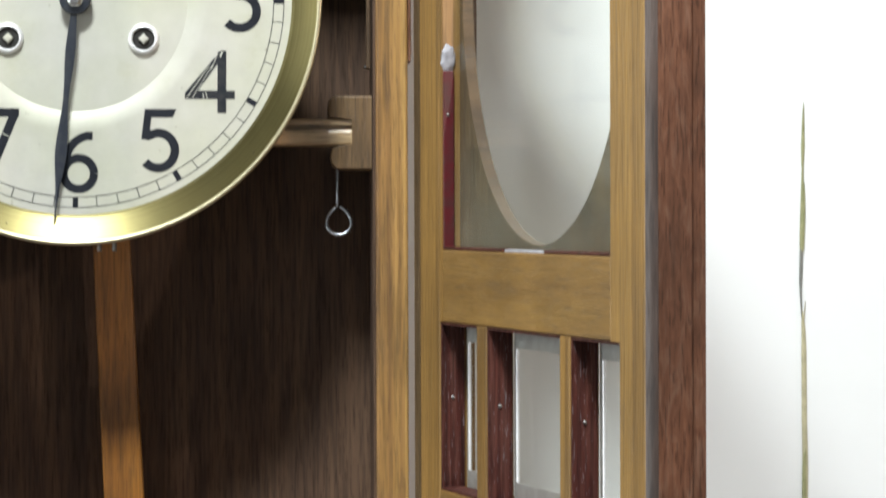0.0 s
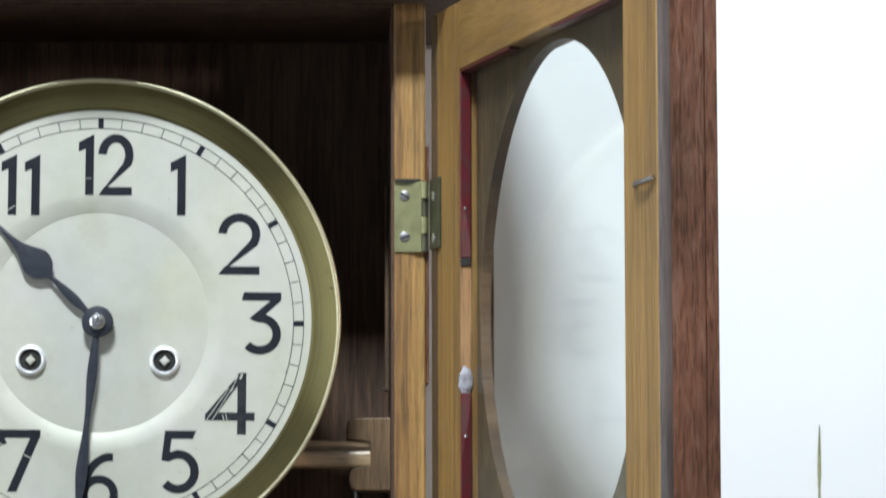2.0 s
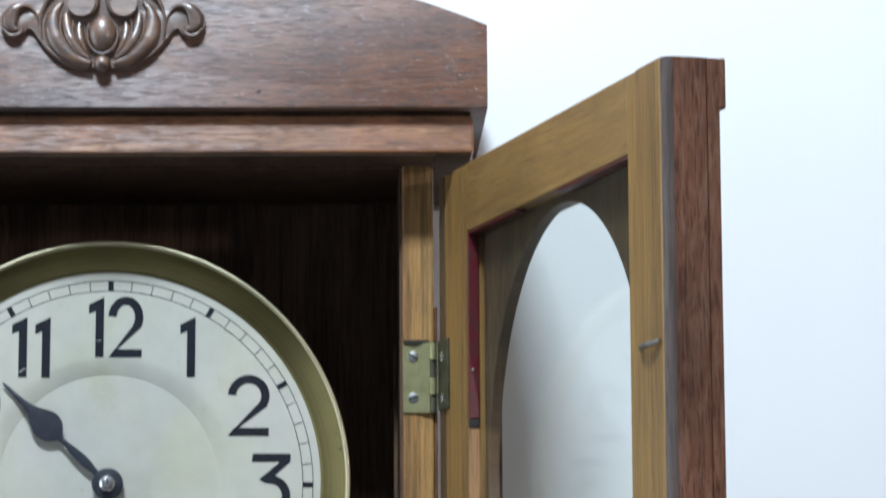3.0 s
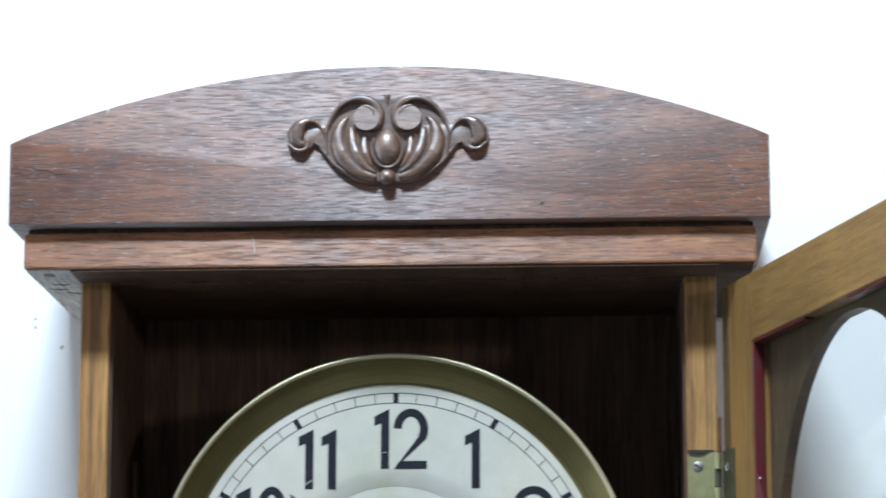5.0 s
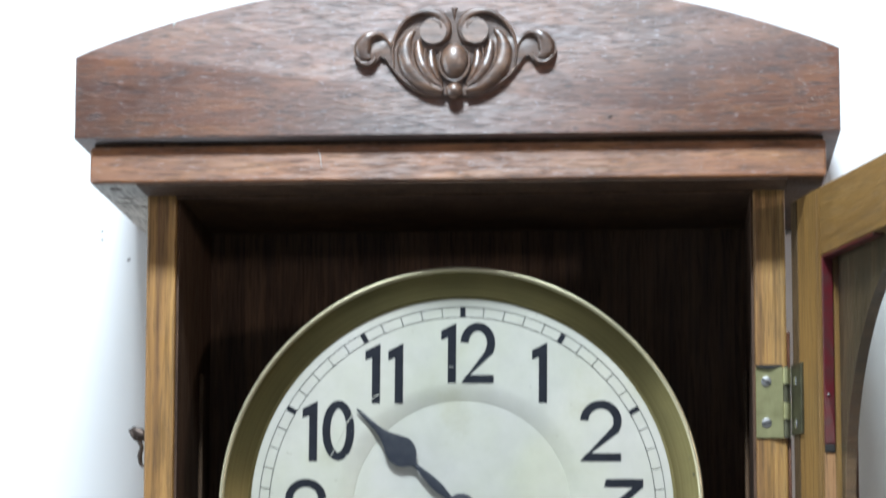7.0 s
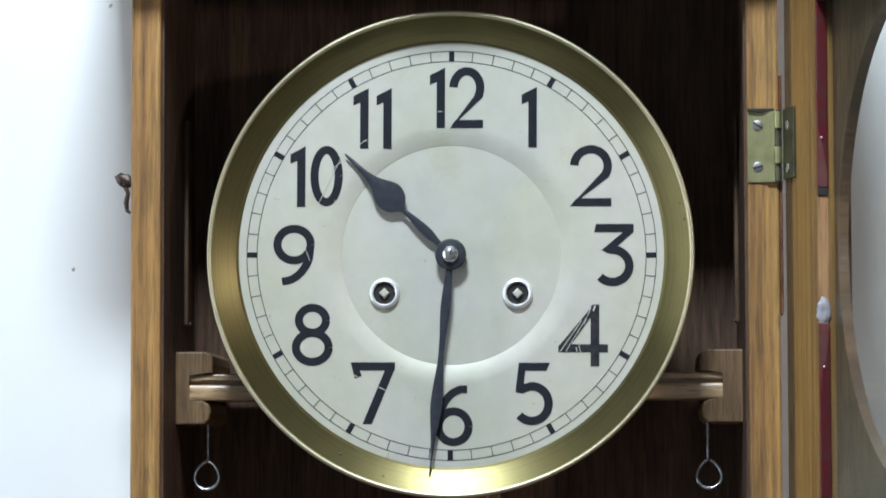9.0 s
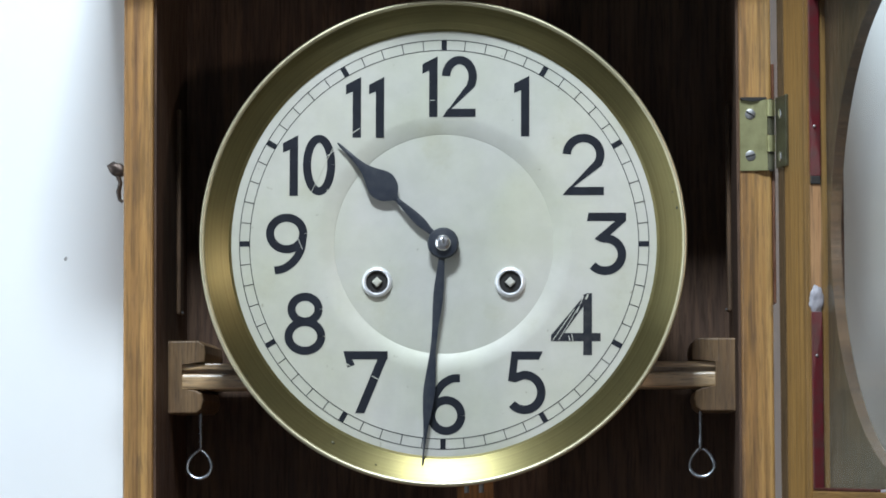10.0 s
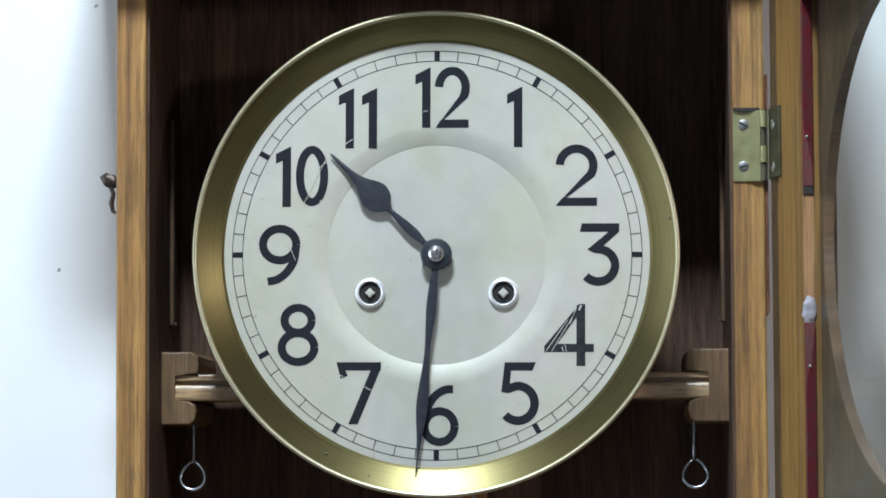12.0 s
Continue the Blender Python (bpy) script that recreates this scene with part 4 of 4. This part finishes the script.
def door():
    board = part("door", oval_board(), BOARD, label="open clock door with oval glass, seen from its varnished inner side", smooth=40)
    board.location = Vector((DX, DY, 0)) - CLOCK_BASE
    board.rotation_euler = (0, 0, -radians(ANGLE))
    def p(name, bm, mat, label="", smooth=None):
        return part(name, bm, mat, board, label, smooth)
    b = bmesh.new()
    rows = [[b.verts.new((OS + (OA + g) * math.cos(2 * math.pi * i / 96), y, OC + (OH + g) * math.sin(2 * math.pi * i / 96))) for i in range(96)] for g, y in ((0.0006, 0.0089), (-0.0001, 0.0092), (-0.0002, 0.0141), (0.0006, 0.0144))]
    for r, t in zip(rows, rows[1:]):
        for i in range(96):
            b.faces.new((r[i], r[(i + 1) % 96], t[(i + 1) % 96], t[i]))
    p("oval_rim", b, PALE_EDGE, "brown varnished cut edge of the oval opening", 50)
    p("hinge_stile", box(0, LL, 0, 0.0176, DZ0, DZ1, 0.0010), OCHRE, "ochre varnished hinge stile")
    p("hinge_border", box(-0.0004, 0.0085, -0.0005, 0.0010, DZ0 + 0.001, DZ1 - 0.001, 0.0002), BOARD, "dark brown border beside the hinge")
    p("free_stile", stile_mesh(LR, DW, 1), OCHRE, "ochre varnished free stile")
    p("fillet", box(LL, SL, 0, 0.0129, LT, DZ1 - 0.0005), OCHRE)
    p("rear_fillet", box(LL, SL + 0.0003, 0.0130, 0.0172, LT, DZ1 - 0.0005), RED_EDGE)
    p("fillet", box(SR, LR, 0, 0.0240, LT, DZ1 - 0.0005), OCHRE)
    p("edge_strip", edge_mesh(), RED_EDGE, "scuffed reddish-brown edge of the door")
    cham = [(DW, 0.0003), (DW + 0.0016, 0.0010), (DW + 0.0030, 0.0022), (DW + 0.0038, 0.0034), (DW + 0.0040, 0.0041), (DW, 0.0041)]
    b = bmesh.new()
    lo = [b.verts.new((x, y, DZ0)) for x, y in cham]
    hi = [b.verts.new((x, y, DZ1)) for x, y in cham]
    b.faces.new(lo)
    b.faces.new(hi[::-1])
    for i in range(len(cham)):
        j = (i + 1) % len(cham)
        b.faces.new((lo[i], hi[i], hi[j], lo[j]))
    p("edge_chamfer", b, SHEEN_KNOT_BROWN, "greyish chamfer on the door's edge, its sheen painted in", 50)
    p("edge_lip", box(DW - 0.010, DW + 0.0042, DT, DT + 0.0026, DZ1 - 0.0205, DZ1 + 0.0002, 0.0008), RED_EDGE)
    p("top_rail", box(SL, SR, 0, DT, OT, DZ1, 0.0008), OCHRE_RAIL, "ochre varnished top rail")
    p("middle_rail", box(SL, SR, 0, DT, LT, OB, 0.0008), OCHRE_RAIL, "ochre varnished middle rail")
    p("bottom_rail", box(LL, LR, 0, DT, DZ0, LB, 0.0008), OCHRE_RAIL)
    # lower row: outer fillets and two bars leave three openings
    p("bar", box(0.0977, 0.1121, 0, 0.0130, LB, LT, 0.0006), OCHRE)
    p("bar", box(0.2136, 0.2265, 0, 0.0130, LB, LT, 0.0006), OCHRE)
    # glass of the oval light
    g = p("glass", box(SL - 0.003, SR + 0.003, 0.0058, 0.0080, OB - 0.003, OT + 0.003), HAZY_GLASS, "old clear glass, hazier towards its bottom")
    g.visible_shadow = False
    # red painted beads holding it, broken at the hinge side
    p("glazing_bead", box(SL + 0.0001, SL + 0.0016, 0.0004, 0.0057, 0.0265, OT - 0.0005, 0.0005), RED, "chipped red-painted glazing bead")
    p("glazing_bead", box(SL + 0.0001, SL + 0.0016, 0.0004, 0.0057, OB + 0.0004, -0.0375, 0.0005), RED, "chipped red-painted glazing bead")
    p("glazing_bead", box(SR - 0.0014, SR - 0.0001, 0.0004, 0.0057, OB + 0.0004, OT - 0.0005, 0.0004), RED)
    p("glazing_bead", box(0.182, SR - 0.0016, 0.0004, 0.0057, OT - 0.0014, OT - 0.0001, 0.0004), RED)
    p("glazing_bead", box(SL + 0.0018, 0.122, 0.0004, 0.0057, OT - 0.0014, OT - 0.0001, 0.0004), RED)
    p("glazing_bead", box(SL + 0.0018, 0.134, 0.0004, 0.0057, OB + 0.0001, OB + 0.0014, 0.0004), DARK_RED)
    p("glazing_bead", box(0.192, SR - 0.0016, 0.0004, 0.0057, OB + 0.0001, OB + 0.0014, 0.0004), DARK_RED)
    p("raw_rebate", box(SL - 0.0004, SL + 0.0005, 0.0006, 0.0057, -0.0262, 0.0225), RAW, "bare wood where the bead is missing")
    p("putty_lump", blob(SL + 0.0007, 0.0030, -0.0320, 0.0014, 0.0034, 0.0068, 6, 28, 20, None, 0.22), PUTTY, "pale lump of putty", 60)
    p("bead_end", box(SL + 0.0001, SL + 0.0014, 0.0006, 0.0056, 0.0226, 0.0266, 0.0005), BLACK_HOLE)
    for z in (0.0500, 0.0010 - 0.0590):
        p("tack", blob(SL + 0.0018, 0.0026, z, 0.0006, 0.0008, 0.0008, 0, 10, 8), DULL)
    # corner wedge lying in the bottom rebate
    p("glass_chip", box(0.136, 0.190, 0.0010, 0.0056, OB - 0.0002, OB + 0.0012, 0.0004), PUTTY)
    # three small bevelled panes with dark red jambs
    for x0, x1 in ((LL, 0.0977), (0.1121, 0.2136), (0.2265, LR)):
        p("jamb", box(x0 + 0.0001, x0 + 0.0014, 0.0006, 0.0118, LB + 0.0002, LT - 0.0002), DARK_RED, "rubbed dark red jamb")
        p("jamb", box(x0 + 0.0015, x1 - 0.0002, 0.0006, 0.0118, LT - 0.0013, LT - 0.0001), DARK_RED)
        p("jamb", box(x0 + 0.0015, x1 - 0.0002, 0.0006, 0.0118, LB + 0.0001, LB + 0.0013), DARK_RED)
        b = bmesh.new()
        yf, yb, e = 0.0122, 0.0150, 0.0095
        out = [(x0 + 0.0002, LB), (x1 - 0.0002, LB), (x1 - 0.0002, LT), (x0 + 0.0002, LT)]
        inn = [(x0 + e, LB + e), (x1 - e, LB + e), (x1 - e, LT - e), (x0 + e, LT - e)]
        vo = [b.verts.new((x, yf + 0.0014, z)) for x, z in out]
        vi = [b.verts.new((x, yf, z)) for x, z in inn]
        vb = [b.verts.new((x, yb, z)) for x, z in out]
        b.faces.new(vi)
        b.faces.new(vb[::-1])
        for i in range(4):
            j = (i + 1) % 4
            b.faces.new((vo[i], vo[j], vi[j], vi[i]))
            b.faces.new((vo[i], vb[i], vb[j], vo[j]))
        rim = bmesh.new()
        ro = [rim.verts.new((x, yf + 0.0010, z)) for x, z in out]
        ri = [rim.verts.new((x, yf - 0.0004, z)) for x, z in inn]
        rb = [rim.verts.new((x, yf + 0.0001, z)) for x, z in inn]
        for i in range(4):
            j = (i + 1) % 4
            rim.faces.new((ro[i], ro[j], ri[j], ri[i]))
            rim.faces.new((ri[i], ri[j], rb[j], rb[i]))
        p("pane_bevel", rim, BEVEL, "grey ground bevel of the pane")
        # bright metal bar paints the glint along the bevel's arris
        p("bevel_arris", tube([(x0 + e, yf - 0.0004, LB + e), (x0 + e, yf - 0.0004, LT - e)], 0.0007, 8), PLATED, "bright bar standing in for the glint on the arris")
        pane = p("pane", b, GLASS, "small bevelled glass pane")
        pane.visible_shadow = False
        xm, zm = x0 + 0.0012, LB * 0.45 + LT * 0.55
        p("tack", blob(xm + 0.0006, 0.006, zm, 0.0006, 0.0009, 0.0009, 0, 10, 8), DULL)
    # catch pin on the free stile
    pin = p("catch_pin", tube([(0.2900, -0.0006, 0.0352), (0.2960, -0.0024, 0.0354), (0.3060, -0.0024, 0.0354), (0.3128, -0.0010, 0.0362)], [0.0010, 0.0011, 0.0011, 0.0009], 8), DULL, "bent steel catch pin")
    return board


def hinge():
    part("side_edge", box(XR + 0.0001, XR + 0.0016, 0.0006, 0.030, -0.031, 0.086, 0.0006), RED_EDGE, label="reddish-brown edge strip beside the hinge")
    z0, z1 = 0.0335, 0.0680
    # the leaf swells forward towards its knuckles
    b = bmesh.new()
    line = [(XRI + 0.0002, -0.0009), (0.1500, -0.0010), (0.1535, -0.0013), (0.1552, -0.0022), (0.1570, -0.0024), (0.1584, -0.0026), (0.1584, 0.0006), (XRI + 0.0002, 0.0006)]
    lo = [b.verts.new((x, y, z0)) for x, y in line]
    hi = [b.verts.new((x, y, z1)) for x, y in line]
    b.faces.new(lo)
    b.faces.new(hi[::-1])
    for i in range(len(line)):
        k = (i + 1) % len(line)
        b.faces.new((lo[i], hi[i], hi[k], lo[k]))
    leaf = part("hinge", b, BRASS_HINGE, label="brass butt hinge with slotted steel screws", smooth=40)
    # black strip paints in the shaded notch over the leaf
    part("hinge_recess", prism([(XRI + 0.0004, z1 + 0.0006), (0.1475, z1 - 0.0002), (0.1515, z1 - 0.0008), (0.1555, z1 - 0.0002), (0.1582, z1 + 0.0006), (0.1582, z1 + 0.0012), (XRI + 0.0004, z1 + 0.0012)], -0.0026, 0.0004), BLACK_HOLE, leaf, "black strip painting the shade of the notch over the leaf")
    kn = (z1 - z0) / 4
    # knuckles that sit back get the darker brass as painted shade
    for i in range(4):
        back = i in (0, 2)
        part("knuckle", tube([(0.1602, -0.0030 + 0.0012 * back, z0 + kn * i + 0.0003), (0.1602, -0.0030 + 0.0012 * back, z0 + kn * (i + 1) - 0.0003)], 0.0018 if back else 0.0021, 14), SHADE_SPOT_BRASS if back else BRASS_HINGE, leaf, "", 50)
    part("hinge_pin", tube([(0.1602, -0.0022, z0 - 0.0004), (0.1602, -0.0022, z1 + 0.0004)], 0.0011, 10), BLACK_HOLE, leaf)
    b = box(-0.0010, 0.0150, -0.0014, 0.0002, z0 + 0.0006, z1 + 0.0006, 0.0003)
    m = Matrix.Translation((DX, DY, 0)) @ Matrix.Rotation(-radians(ANGLE), 4, "Z")
    bmesh.ops.transform(b, matrix=m, verts=b.verts)
    part("door_leaf", b, SHADE_SPOT_BRASS, leaf, "brass leaf on the door stile, darkened for its shade")
    for z, a in ((0.0611, -32), (0.0408, 16)):
        screw = part("screw", lathe([(0.0026, -0.0009), (0.0025, -0.0014), (0.0018, -0.0016), (0, -0.00165)], 20, None, (0.1503, z)), SCREW_STEEL, leaf, "slotted steel screw", 40)
        ux, uz = math.cos(radians(a)), math.sin(radians(a))
        q = [(0.1503 + s * 0.0024 * ux - t * 0.0004 * uz, z + s * 0.0024 * uz + t * 0.0004 * ux) for s, t in ((-1, -1), (1, -1), (1, 1), (-1, 1))]
        # raised black bar paints the shade of the slot
        part("screw_slot", prism(q, -0.00180, -0.0014), BLACK_HOLE, screw)
    for z in (0.0600, 0.0395):
        b = blob(0.0062, -0.0016, z, 0.0022, 0.0006, 0.0026, 0, 12, 8)
        bmesh.ops.transform(b, matrix=m, verts=b.verts)
        part("screw", b, STEEL, leaf)


door()
hinge()


# ---- a dry stalk against the wall, and specks on the wall ----
def blade(points, widths, y):
    b = bmesh.new()
    rows = []
    n = len(points)
    for i, (x, z) in enumerate(points):
        w = widths[i] / 2
        rows.append([b.verts.new((x - w, y, z)), b.verts.new((x - w * 0.2, y - 0.0007, z)), b.verts.new((x + w, y - 0.0001, z)), b.verts.new((x, y + 0.0005, z))])
    for r, s in zip(rows, rows[1:]):
        for k in range(4):
            b.faces.new((r[k], r[(k + 1) % 4], s[(k + 1) % 4], s[k]))
    b.faces.new(rows[0])
    b.faces.new(rows[-1][::-1])
    return b


def dry_stalk():
    ob = new("dry_stalk")
    base = Vector((0.377, WALL, Z0 - 0.42))
    ob.location = base
    tagged(ob, "thin dry straw-coloured grass stalk standing against the white wall", "stalk")
    y = WALL - 0.0009
    def piece(name, keys, material, dy=0.0):
        pts = smooth_line([(k[0], k[1]) for k in keys], 6)
        n = len(pts)
        ws = [np.interp(i / (n - 1), np.linspace(0, 1, len(keys)), [k[2] for k in keys]) for i in range(n)]
        bm = blade(pts, ws, y - dy)
        bmesh.ops.translate(bm, vec=Vector((0, 0, Z0)) - base, verts=bm.verts)
        part(name, bm, material, ob)
    piece("leaf_tip", [(0.3738, -0.0465, 0.0003), (0.3736, -0.056, 0.0012), (0.3734, -0.070, 0.0019), (0.3732, -0.080, 0.0011)], STRAW)
    piece("leaf", [(0.3739, -0.0885, 0.0004), (0.3734, -0.094, 0.0021), (0.3733, -0.106, 0.0026), (0.3730, -0.125, 0.0017)], STRAW, 0.0003)
    piece("stem", [(0.3734, -0.074, 0.0007), (0.3731, -0.092, 0.0014), (0.3727, -0.112, 0.0019), (0.3725, -0.124, 0.0018)], STRAW)
    piece("stem", [(0.3726, -0.122, 0.0018), (0.3723, -0.136, 0.0018), (0.3721, -0.145, 0.0013), (0.3727, -0.160, 0.0006)], STRAW_GREY)
    piece("stem", [(0.3727, -0.156, 0.0005), (0.3734, -0.163, 0.0018), (0.3738, -0.180, 0.0027), (0.3740, -0.215, 0.0028), (0.3744, -0.240, 0.0030), (0.3740, -0.300, 0.0034), (0.3740, -0.420, 0.0040)], STRAW_PALE)
    piece("leaf", [(0.3746, -0.230, 0.0006), (0.3739, -0.237, 0.0020), (0.3738, -0.252, 0.0024), (0.3736, -0.300, 0.0012)], STRAW, 0.0005)
    piece("splinter", [(0.3745, -0.1515, 0.0002), (0.3742, -0.156, 0.0005), (0.3736, -0.163, 0.0006)], STRAW_PALE, 0.0003)


dry_stalk()
for x, z, r in ((-0.2040, 0.1600, 0.0006), (-0.2039, 0.1553, 0.0007), (-0.1893, 0.1442, 0.0009), (-0.2088, 0.0022, 0.0008), (-0.176, 0.1440, 0.0005), (-0.2160, 0.212, 0.0006)):
    bm = blob(x, WALL - 0.0001, Z0 + z, r, 0.0003, r * 1.3, 25, 10, 8, None, 0.5)
    ob = new("wall_speck", mesh_of("wall_speck", bm, SPECK))
    ob.parent = wall_north
